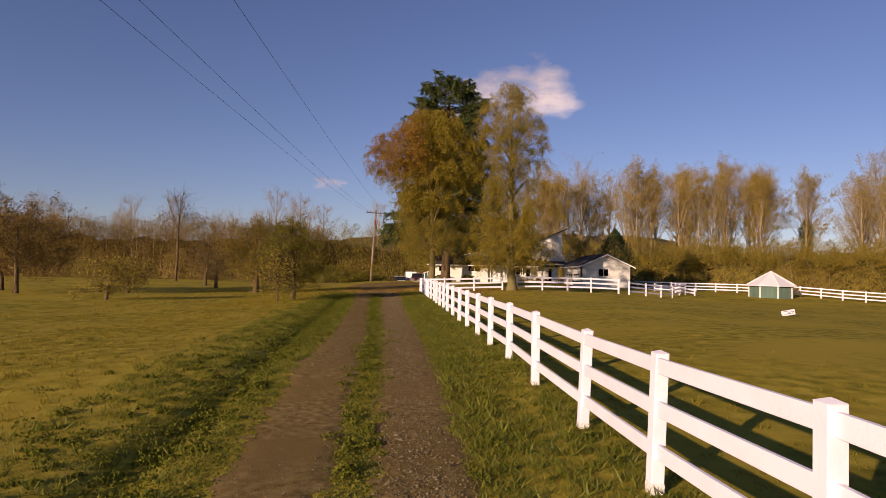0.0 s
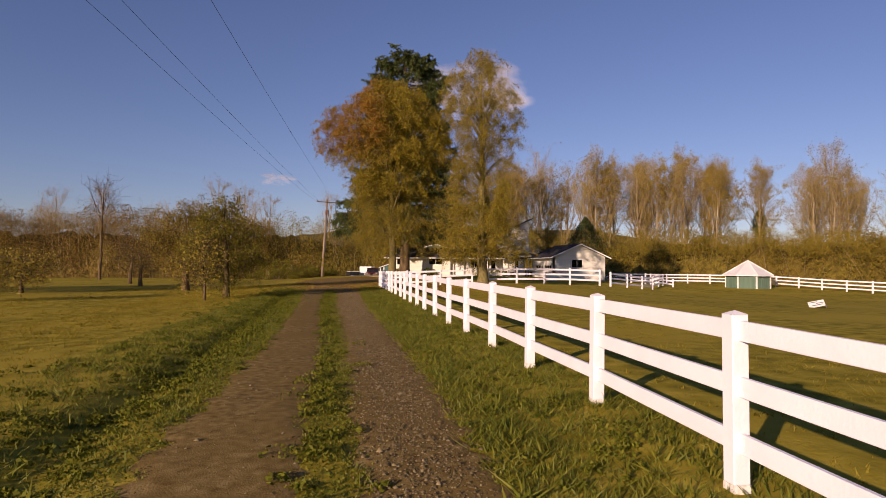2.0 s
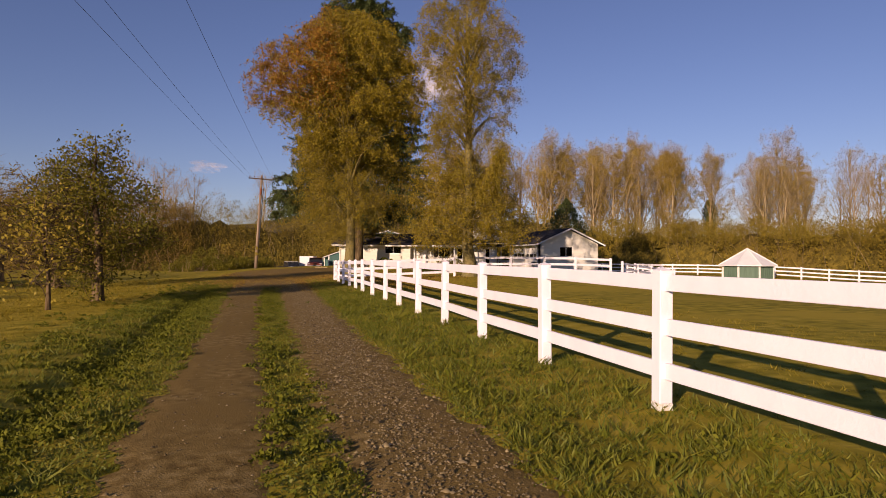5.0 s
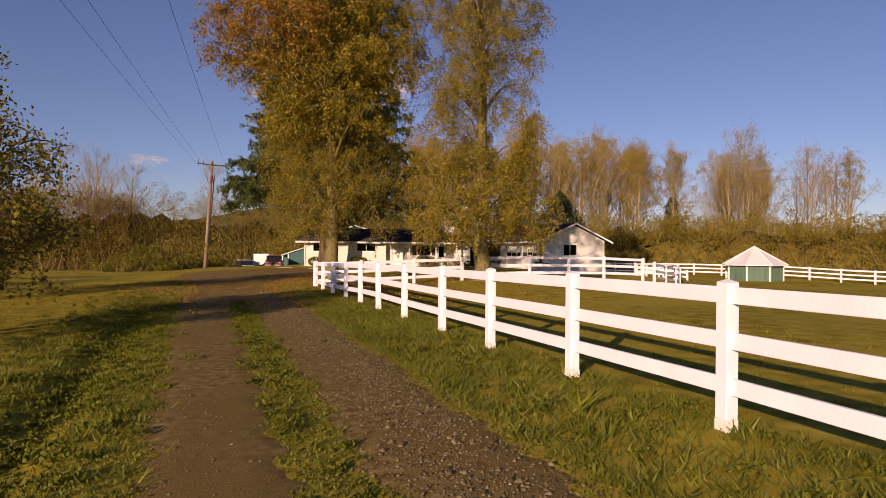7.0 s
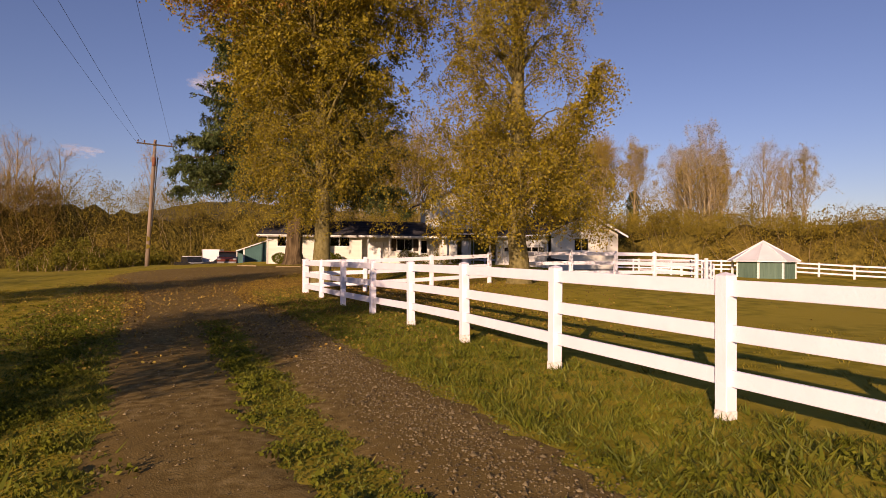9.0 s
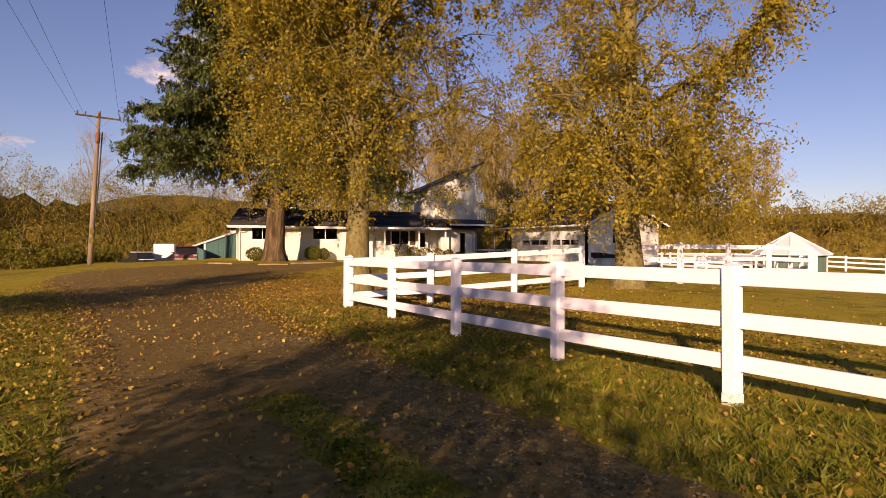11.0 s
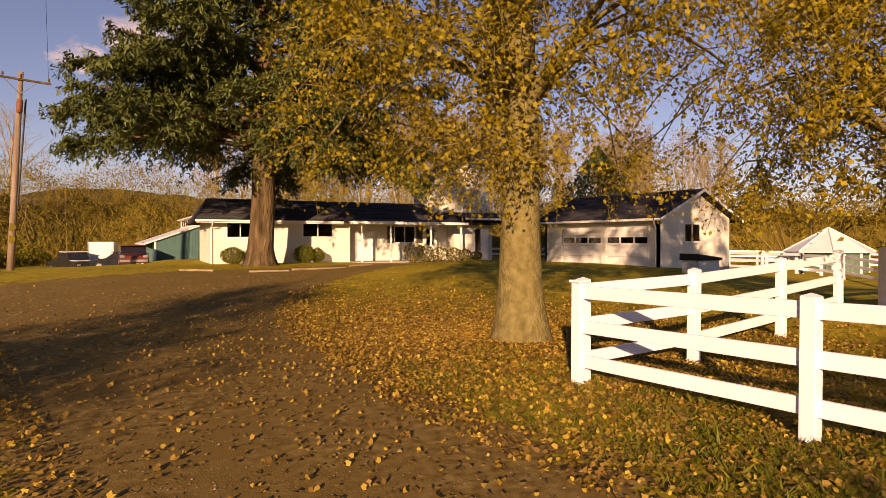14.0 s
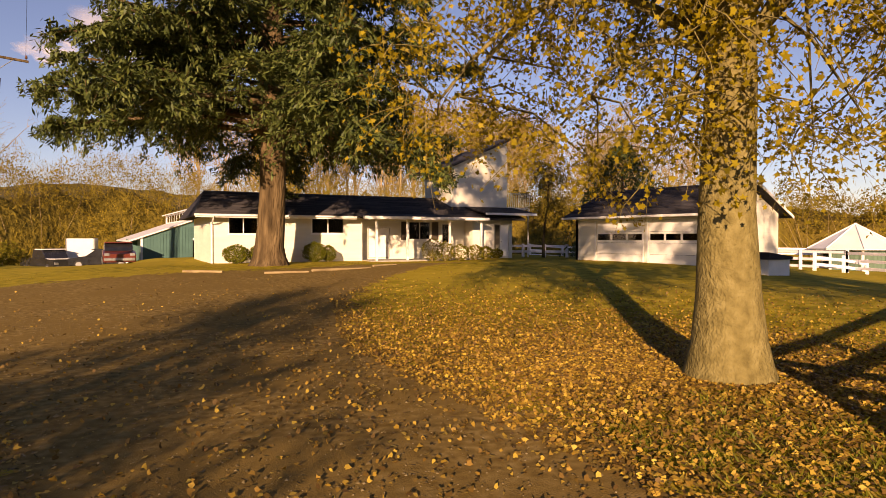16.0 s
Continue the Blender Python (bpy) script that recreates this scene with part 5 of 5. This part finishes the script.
def barn():
    g = gz(6, 46)
    b = thing("barn", pose(3.1, 44.0, g - 0.05, 0, 0, -6), "teal metal barn with a white lean-to roof", "barn")
    part("wall", prism([(0, 0), (3.2, 0), (3.2, 2.9), (0, 1.75)], 0.0, 0.12, "y"), TEAL, b)
    part("wall", box(0.0, 0.12, 0.12, 15, 0, 1.75), TEAL, b)
    part("wall", box(-0.7, -0.58, 3.5, 8, 0, 1.62), TEAL, b)
    part("wall", box(-0.7, 0.0, 3.36, 3.48, 0, 1.72), TEAL, b)
    bm = bmesh.new()
    add_box(bm, 3.2, 12, 0, 0.12, 1.62, 2.95), add_box(bm, 4.9, 12, 0, 0.12, 0, 1.62)
    part("wall", bm, TEAL, b)
    for k in range(16):
        x = 0.1 + 0.2 * k
        part("rib", box(x, x + 0.03, -0.025, -0.001, 0.02, 1.72 + 0.355 * x), TEAL, b)
    part("door_header", box(3.2, 5.0, -0.05, -0.002, 1.62, 1.78), TRIM_WHITE, b)
    # Added near-black panel painting the shade deep in the open bay.
    part("bay_shade_panel", box(3.3, 4.9, 2.0, 2.1, 0, 2.9), INDOOR_SHADE, b)
    part("corner_trim", box(-0.06, 0.08, -0.06, -0.002, 0, 1.8), TRIM_WHITE, b)
    part("corner_trim", box(-0.74, -0.6, 3.24, 3.35, 0, 1.62), TRIM_WHITE, b)
    roof_slab([(-0.75, -0.2, 1.62), (3.2, -0.2, 3.05), (3.2, 15.2, 3.05), (-0.75, 15.2, 1.62)], 0.10, ROOF_WHITE, b)
    bm = box(3.2, 3.32, 0.12, 15, 2.95, 3.75)
    part("clerestory", bm, TRIM_WHITE, b)
    for k in range(9):
        part("pane", box(3.17, 3.199, 0.5 + 1.5 * k, 1.5 + 1.5 * k, 3.12, 3.68), GLASS, b)
    part("wall", prism([(3.2, 2.95), (12, 2.95), (12, 3.8), (7.5, 5.0), (3.2, 3.75)], 0.0, 0.12, "y"), TEAL, b)
    roof_slab([(2.9, -0.2, 3.80), (7.5, -0.2, 5.15), (7.5, 15.2, 5.15), (2.9, 15.2, 3.80)], 0.10, ROOF_WHITE, b)
    roof_slab([(7.5, -0.2, 5.15), (12.3, -0.2, 3.7), (12.3, 15.2, 3.7), (7.5, 15.2, 5.15)], 0.10, ROOF_WHITE, b)
    part("wall", box(-0.7, 12, 14.9, 15.0, 0, 1.6), TEAL, b)
    return b


barn()


def utility_pole():
    x, y = -5.42, 33.0
    p = thing("utility_pole", pose(x, y, gz(x, y), 0, 2.9, 0), "leaning wooden utility pole with a crossarm", "utility pole")
    part("pole", add_tube(bmesh.new(), [(0, 0, -0.5), (0, 0, 3), (0, 0, 9.95)], [0.17, 0.155, 0.11], 12), WOOD, p, shade=True)
    arm = part("crossarm", box(-1.3, 1.3, -0.19, -0.09, 9.5, 9.6, 0.01), BARK_DARK, p)
    for k in (-1.2, -0.75, 0.0, 1.2):
        part("insulator", add_tube(bmesh.new(), [(k, -0.14, 9.6), (k, -0.14, 9.66), (k, -0.14, 9.68), (k, -0.14, 9.82)], [0.02, 0.02, 0.06, 0.035], 10), CERAMIC, arm)
    for sgn in (-1, 1):
        part("brace", add_tube(bmesh.new(), [(sgn * 0.7, -0.15, 9.5), (0, -0.13, 8.8)], [0.018, 0.018], 6), GREY_METAL, arm)
    part("transformer", add_tube(bmesh.new(), [(0.02, -0.25, 7.85), (0.02, -0.25, 7.9), (0.02, -0.25, 8.5), (0.02, -0.25, 8.55)], [0.08, 0.14, 0.14, 0.06], 14), RUST_METAL, p, "rust-coloured can below the crossarm", True)
    part("conduit", add_tube(bmesh.new(), [(0.16, -0.14, 3.2), (0.26, -0.14, 8.6)], [0.05, 0.05], 6), CABLE, p)
    for z in (1.35, 1.95):
        part("marker_plate", prism([(-0.13, z), (0.13, z + 0.12), (0.13, z + 0.3), (-0.13, z + 0.42)], -0.185, -0.175, "y"), LEAF_OLIVE, p, "small faded yellow marker plate")
    return p


utility_pole()


def wires():
    for x0, x1 in ((-6.15, -13.4), (-5.7, -11.9), (-3.75, -8.9)):
        pts = []
        for k in range(25):
            t = k / 24
            y = 32.86 - t * 118
            pts.append((x0 + (x1 - x0) * t, y, 9.7 - 1.4 * 4 * t * (1 - t) * 0.55 - 0.1 * t))
        tagged(part("power_line", add_tube(bmesh.new(), pts, [0.007] * 25, 5), CABLE), "thin dark overhead power line", "power line", "power lines")


wires()


def wheel(parent, x, y, r, axis_len=0.2):
    w = part("wheel", add_tube(bmesh.new(), [(x, y - axis_len / 2, r), (x, y - axis_len / 2 + 0.04, r), (x, y + axis_len / 2 - 0.04, r), (x, y + axis_len / 2, r)], [r * 0.88, r, r, r * 0.88], 18), RUBBER, parent)
    part("rim", add_tube(bmesh.new(), [(x, y - axis_len / 2 - 0.012, r), (x, y + axis_len / 2 + 0.012, r)], [r * 0.6, r * 0.6], 14), GREY_METAL, w)
    return w


def vehicle(name, label, x, y, turn, paint, profile, cabin, length, width, r=0.34, top=None):
    """profile: side outline of the body (x, z); cabin: outline of the glazed top."""
    c = thing(name, pose(x, y, gz(x, y), 0, 0, turn), label, "vehicle", "parked vehicles")
    bm = prism(profile, -width / 2, width / 2, "y")
    bmesh.ops.bevel(bm, geom=list(bm.edges), offset=0.04, segments=2, affect="EDGES")
    part("body", bm, paint, c)
    cx = [p[0] for p in cabin]
    bm = prism(cabin, -width / 2 + 0.10, width / 2 - 0.10, "y")
    bmesh.ops.bevel(bm, geom=list(bm.edges), offset=0.03, segments=1, affect="EDGES")
    part("cabin_glass", bm, CAR_BLACK, c, "dark window band")
    part("roof", box(min(cx) + 0.42, max(cx) - 0.42, -width / 2 + 0.10, width / 2 - 0.10, max(p[1] for p in cabin) - 0.02, max(p[1] for p in cabin) + 0.05, 0.02), top or paint, c)
    if top:
        part("hood", box(1.25, length / 2 - 0.05, -width / 2 + 0.1, width / 2 - 0.1, 1.06, 1.12, 0.02), top, c, "white hood")
    for sx in (-length * 0.32, length * 0.32):
        for sy in (-width / 2 + 0.08, width / 2 - 0.08):
            wheel(c, sx, sy, r)
    for sy in (-width / 2 + 0.2, width / 2 - 0.2):
        part("headlight", box(length / 2 - 0.03, length / 2 + 0.015, sy - 0.14, sy + 0.14, 0.68, 0.84, 0.01), GREY_METAL, c)
    part("bumper", box(length / 2 - 0.02, length / 2 + 0.08, -width / 2 + 0.05, width / 2 - 0.05, 0.38, 0.56, 0.03), GREY_METAL, c)
    return c


CAR_SIDE = [(-2.2, 0.3), (2.2, 0.3), (2.2, 0.78), (1.1, 0.95), (-2.2, 0.98)]
CAR_TOP = [(-1.7, 0.95), (1.0, 0.94), (0.35, 1.42), (-1.2, 1.44)]
TRUCK_SIDE = [(-2.7, 0.45), (2.7, 0.45), (2.7, 1.0), (1.2, 1.12), (-2.7, 1.12)]
TRUCK_TOP = [(-0.9, 1.1), (1.3, 1.1), (0.7, 1.75), (-0.75, 1.77)]
vehicle("pickup_truck", "old dark pickup truck with a white roof and hood", -1.3, 55.0, -70, CAR_BLACK, TRUCK_SIDE, TRUCK_TOP, 5.4, 1.85, 0.38, CAR_WHITE)
vehicle("car", "dark estate car parked beside the trailer", 1.9, 53.0, 170, CAR_BLACK, CAR_SIDE, CAR_TOP, 4.4, 1.75)
vehicle("car", "red car parked in front of the barn", 1.4, 42.0, -97, CAR_RED, CAR_SIDE, CAR_TOP, 4.4, 1.75)


def trailer():
    x, y = 1.15, 57.0
    t = thing("trailer", pose(x, y, gz(x, y), 0, 0, -12), "small white box trailer with a lowered ramp", "trailer")
    part("body", box(-0.95, 0.95, -1.6, 1.6, 0.45, 2.55, 0.05), CAR_WHITE, t)
    part("ramp", box(1.3, 2.9, -1.5, -0.2, 0, 0.07, 0.01, pose(0, 0, 0.15, 0, 18, 0)), WOOD, t)
    for k in range(4):
        part("corner_trim", box((-0.99, 0.93)[k % 2], (-0.93, 0.99)[k % 2], (-1.64, 1.58)[k // 2], (-1.58, 1.64)[k // 2], 0.45, 2.55), GREY_METAL, t)
    for sy in (-1.1, 1.1):
        bm = add_tube(bmesh.new(), [(sy - 0.1, 0, 0.33), (sy + 0.1, 0, 0.33)], [0.33, 0.33], 16)
        part("wheel", bm, RUBBER, t)
    part("drawbar", box(-0.05, 0.05, -2.6, -1.6, 0.42, 0.52), GREY_METAL, t)
    return t


trailer()


def sign_board():
    x, y = 19.6, -21.2
    s = thing("sign_board", pose(x, y, gz(x, y) + 0.17, 32, -14, -35), "white board lying tilted in the pasture grass", "sign")
    part("panel", box(-0.34, 0.34, -0.24, 0.24, -0.02, 0.02, 0.004), TRIM_WHITE, s)
    for k, (a, b) in enumerate(((-0.28, 0.05), (0.0, 0.3), (-0.2, 0.25))):
        part("bar", box(a, b, 0.11 - 0.13 * k, 0.16 - 0.13 * k, 0.021, 0.024), INK, s)
    for sx in (-0.34, 0.34):
        part("leg", box(sx - 0.02, sx + 0.02, -0.42, -0.24, -0.015, 0.015), GREY_METAL, s)
    return s


sign_board()


def shrub(x, y, r, h, label, mat, seed, count, name="shrub", size=0.07):
    rng = np.random.default_rng(seed)
    s = thing(name, pose(x, y, gz(x, y)), label, "shrub", "house shrubs")
    a = rng.normal(size=(count, 3))
    a /= np.linalg.norm(a, axis=1, keepdims=True)
    rad = rng.uniform(0.55, 1.0, count) ** 0.4 * (1 + 0.12 * np.sin(a[:, 0] * 5) * np.sin(a[:, 1] * 6))
    c = a * rad[:, None] * np.array([r, r, h / 2]) + np.array([0, 0, h / 2])
    v, f = flakes(rng, c[c[:, 2] > 0.02], size, OVAL)
    part("foliage", fast_mesh("foliage", v, f, mat), mat, s)
    lines = []
    for k in range(9):
        p, q, _ = branch(rng, (0, 0, -0.05), rng.normal(size=3) * np.array([0.5, 0.5, 0]) + np.array([0, 0, 1]), h * 0.8, 0.02, 4, 0.2, 0.0)
        lines.append((p, q))
    v, f = tubes_arrays(lines, 5)
    part("stems", fast_mesh("stems", v, f, TWIG), TWIG, s)
    return s


def on_front(l, off):
    a = radians(-9)
    return 2.85 + l * math.cos(a) + off * math.sin(a), 27.5 + l * math.sin(a) - off * math.cos(a)


shrub(*on_front(0.95, 0.9), 0.55, 0.85, "round clipped green shrub against the house", WEED, 101, 2600)
shrub(*on_front(1.95, 0.9), 0.4, 0.85, "round clipped green shrub against the house", WEED, 102, 1800)
shrub(*on_front(4.5, 0.95), 0.55, 0.95, "dark round shrub against the house", WEED, 103, 2600)
shrub(*on_front(5.2, 0.85), 0.35, 0.8, "dark round shrub against the house", WEED, 104, 1500)
for k, (l, off, r, h) in enumerate(((10.3, 1.7, 0.55, 1.2), (11.0, 1.75, 0.45, 1.0), (11.8, 1.8, 0.5, 0.85), (12.7, 1.8, 0.45, 0.8), (13.6, 1.4, 0.4, 0.7), (14.6, 0.9, 0.35, 0.55))):
    shrub(*on_front(l, off), r, h, "straggling yellow-green rose bush by the porch", LEAF_GREEN, 110 + k, 700, "rose_bush", 0.09)


def conifer(x, y, h, r, seed, label):
    rng = np.random.default_rng(seed)
    t = thing("conifer", pose(x, y, gz(x, y)), label, "tree")
    z = rng.uniform(0.03, 1, 9000) ** 1.25
    a = rng.uniform(0, 6.283, 9000)
    rr = r * (1 - z ** 2.6) * rng.uniform(0.45, 1.08, 9000) * (1 + 0.15 * np.sin(a * 5 + z * 30))
    c = np.stack([rr * np.cos(a), rr * np.sin(a), z * h - 0.25 * rr], -1)
    v, f = flakes(rng, c, 0.32, SPRAY, 0.3)
    part("crown", fast_mesh("crown", v, f, NEEDLE), NEEDLE, t)
    part("trunk", add_tube(bmesh.new(), [(0, 0, -0.2), (0, 0, h * 0.9)], [0.16, 0.03], 8), BARK_DARK, t)
    return t


conifer(25.5, 22.5, 7.2, 3.2, 120, "dark conifer standing behind the garage")
apple_tree(121, 21.6, 25.2, 6.0, 1.7, 5200, LEAF_OLIVE, "yellowing leafy tree between house and garage", radius=0.09)


def log(x, y, length, r, turn):
    tagged(part("landscape_log", add_tube(bmesh.new(), [(-length / 2, 0, r * 0.7), (0, 0.03, r * 0.8), (length / 2, 0, r * 0.7)], [r, r * 1.05, r * 0.9], 8), TWIG), "pale weathered log edging the lawn", "log", "edging logs").matrix_world = pose(x, y, gz(x, y), 0, 0, turn)


log(0.6, 20.6, 1.5, 0.05, -48), log(2.9, 18.9, 1.5, 0.05, -8), log(5.0, 18.9, 2.4, 0.05, 3), log(7.2, 19.6, 1.3, 0.04, 16)


# ---- small cover on the ground ----
def fallen_leaves():
    rng = np.random.default_rng(130)
    n = 130000
    t = rng.uniform(0, 1, n)
    a, r = rng.uniform(0, 6.283, n), np.abs(rng.normal(0, 1, n))
    x, y = 0.6 + 4.2 * r * np.cos(a), 3.2 + 5.8 * r * np.sin(a)
    k = n // 3
    x[:k], y[:k] = rng.uniform(-7, 5, k), rng.normal(1.0, 7.0, k)
    lev = drive_level(x, y)
    keep = (y > -13) & (y < 19) & (x > -9) & (x < 13) & (rng.uniform(size=n) < np.where(lev > 0.5, 0.16, 1.0)) & (np.hypot(x - 1.1, y - 2.25) > 0.5)
    x, y = x[keep], y[keep]
    c = np.stack([x, y, ground_z(x, y) + np.where(drive_level(x, y) > 0, 0.03, 0.028) + rng.uniform(0, 0.02, len(x))], -1)
    v, f = flakes(rng, c, 0.044, DEAD, 0.78)
    tagged(new("fallen_leaves", fast_mesh("fallen_leaves", v, f, FALLEN)), "golden brown maple leaves scattered over drive and turf", "leaves", kind="stuff")


fallen_leaves()


def gravel_stones():
    rng = np.random.default_rng(131)
    n = 150000
    x, y = rng.uniform(-6.4, 3, n), rng.uniform(-56, 14, n)
    x[: n // 2], y[: n // 2] = np.where(rng.uniform(size=n // 2) < 0.9, rng.normal(-2.25, 0.45, n // 2), rng.normal(-4.0, 0.3, n // 2)), rng.uniform(-55, -4, n // 2)
    keep = (drive_level(x, y) > rng.uniform(-0.12, 0.3, n)) & ~((y < -8) & (np.abs(x + 3.75) < 0.5) & (rng.uniform(size=n) < 0.75))
    x, y = x[keep], y[keep]
    n = len(x)
    s = rng.lognormal(-4.72, 0.40, n) * np.where((y < -8) & (np.abs(x + 2.2) < 0.75), 1.0, 0.85)
    o = np.array([(1, 0, 0), (0, 1, 0), (-1, 0, 0), (0, -1, 0), (0, 0, 0.8)], float)
    ang = rng.uniform(0, 6.283, n)
    R = np.stack([np.stack([np.cos(ang), -np.sin(ang), 0 * ang], -1), np.stack([np.sin(ang), np.cos(ang), 0 * ang], -1), np.stack([0 * ang, 0 * ang, 1 + 0 * ang], -1)], 1)
    pts = o[None] * s[:, None, None] * rng.uniform(0.6, 1.3, (n, 5, 1))
    pts = np.einsum("nij,nkj->nki", R, pts)
    c = np.stack([x, y, ground_z(x, y) + 0.016 + s * 0.25], -1)
    v = (c[:, None] + pts).reshape(-1, 3)
    q = np.array([(0, 1, 4), (1, 2, 4), (2, 3, 4), (3, 0, 4)])
    f = (np.arange(n)[:, None, None] * 5 + q[None]).reshape(-1, 3)
    tagged(new("gravel", fast_mesh("gravel", v, f, STONE)), "loose grey brown stones on the wheel tracks", "gravel", kind="stuff")


gravel_stones()


def grass(name, seed, mat, label, beds):
    rng = np.random.default_rng(seed)
    xs, ys, hs = [], [], []

    def sow(n, x0, x1, y0, y1, h):
        tx, ty = rng.uniform(x0, x1, n // 9), rng.uniform(y0, y1, n // 9)
        th = h * rng.lognormal(0, 0.35, n // 9)
        i = rng.integers(0, n // 9, n)
        xs.append(tx[i] + rng.normal(0, 0.05, n)), ys.append(ty[i] + rng.normal(0, 0.05, n)), hs.append(th[i])

    for bed in beds:
        sow(*bed)
    x, y, h = np.concatenate(xs), np.concatenate(ys), np.concatenate(hs)
    keep = drive_level(x, y) + ragged(x, y) * 0.55 < rng.normal(0.0, 0.05, len(x))
    keep &= (np.hypot(x - 1.1, y - 2.25) > 0.5)
    x, y, h = x[keep], y[keep], h[keep] * rng.uniform(0.6, 1.3, keep.sum())
    n = len(x)
    z = ground_z(x, y) - 0.01
    a = rng.uniform(0, 6.283, n)
    w = 0.003 + 0.10 * h * rng.uniform(0.6, 1.2, n)
    lx, ly = rng.normal(0, 0.8, n) * h, rng.normal(0, 0.8, n) * h
    base = np.stack([x, y, z], -1)
    side = np.stack([np.cos(a) * w, np.sin(a) * w, 0 * a], -1)
    tip = base + np.stack([lx, ly, h], -1)
    v = np.stack([base - side, base + side, tip], 1).reshape(-1, 3)
    f = np.arange(3 * n).reshape(-1, 3)
    tagged(new(name, fast_mesh(name, v, f, mat)), label, "grass", kind="stuff")


def weeds():
    """Low clumps of clover and dock: thick on the left bank, in the middle strip and under the fence."""
    rng = np.random.default_rng(134)
    x, y, r = [], [], []
    for n, mid, wide, y0, y1 in ((1000, -4.85, 0.26, -56, -6), (260, -2.85, 0.16, -56, -9), (330, -0.75, 0.42, -56, -1), (520, -5.7, 0.7, -56, -2)):
        yy = rng.uniform(y0, y1, n)
        drift = np.interp(yy, EDGE_Y, EDGE_L) + 4.05 if mid < -4 else np.interp(yy, EDGE_Y[:7], STRIP_L) + 3.0 if mid < -2 else 0 * yy
        x.append(mid + drift + rng.normal(0, wide, n)), y.append(yy), r.append(rng.uniform(0.05, 0.15, n))
    x, y, r = np.concatenate(x), np.concatenate(y), np.concatenate(r)
    i = rng.integers(0, len(x), 96000)
    a = rng.normal(size=(len(i), 3))
    a /= np.linalg.norm(a, axis=1, keepdims=True)
    a[:, 2] = np.abs(a[:, 2])
    c = np.stack([x[i], y[i], ground_z(x[i], y[i])], -1) + a * (r[i] * rng.uniform(0.4, 1, len(i)) ** 0.6)[:, None] * np.array([1.2, 1.2, 0.8])
    v, f = flakes(rng, c, 0.042, OVAL)
    tagged(new("weeds", fast_mesh("weeds", v, f, WEED)), "low dark green clover and dock along the drive", "weeds", kind="stuff")


def moss():
    """A low felt of moss and clover on the middle strip and along both edges of the tracks."""
    rng = np.random.default_rng(135)
    n = 125000
    y = rng.uniform(-56, -6, n)
    kind = rng.uniform(size=n)
    l, a = np.interp(y, EDGE_Y, EDGE_L), np.interp(y, EDGE_Y[:7], STRIP_L)
    r, b = np.interp(y, EDGE_Y, EDGE_R), np.interp(y, EDGE_Y[:7], STRIP_R)
    x = np.where(kind < 0.42, a + (b - a) * rng.uniform(-0.25, 1.25, n), np.where(kind < 0.75, l + 0.1 - rng.uniform(0, 1, n) * 0.75, r - 0.1 + rng.uniform(0, 1, n) * 0.6))
    keep = drive_level(x, y) + ragged(x, y) * 0.55 < rng.normal(0.03, 0.05, n)
    x, y = x[keep], y[keep]
    c = np.stack([x, y, ground_z(x, y) + rng.uniform(0.002, 0.018, len(x))], -1)
    v, f = flakes(rng, c, 0.027, OVAL, 0.5)
    tagged(new("moss", fast_mesh("moss", v, f, GRASS_BLADE)), "low green moss and clover along the wheel tracks", "moss", kind="stuff")


weeds(), moss()
VERGE = [(130000, -1.7, 0.5, -56, 2, 0.055), (36000, -3.7, -2.5, -56, -7, 0.032), (130000, -7.0, -4.2, -56, 6, 0.045), (16000, -1.75, -0.9, -56, -2, 0.05)]
FIELD = [(90000, -12, -7.2, -56, 8, 0.04), (90000, 0.3, 7, -56, 10, 0.032), (50000, -18, -9, -52, 5, 0.05), (30000, -8, 12, 6, 26, 0.032)]
grass("verge_grass", 132, GRASS_BLADE, "tufted green grass and weeds along the drive", VERGE)
grass("field_grass", 133, FIELD_BLADE, "short yellowing autumn turf of the fields", FIELD)
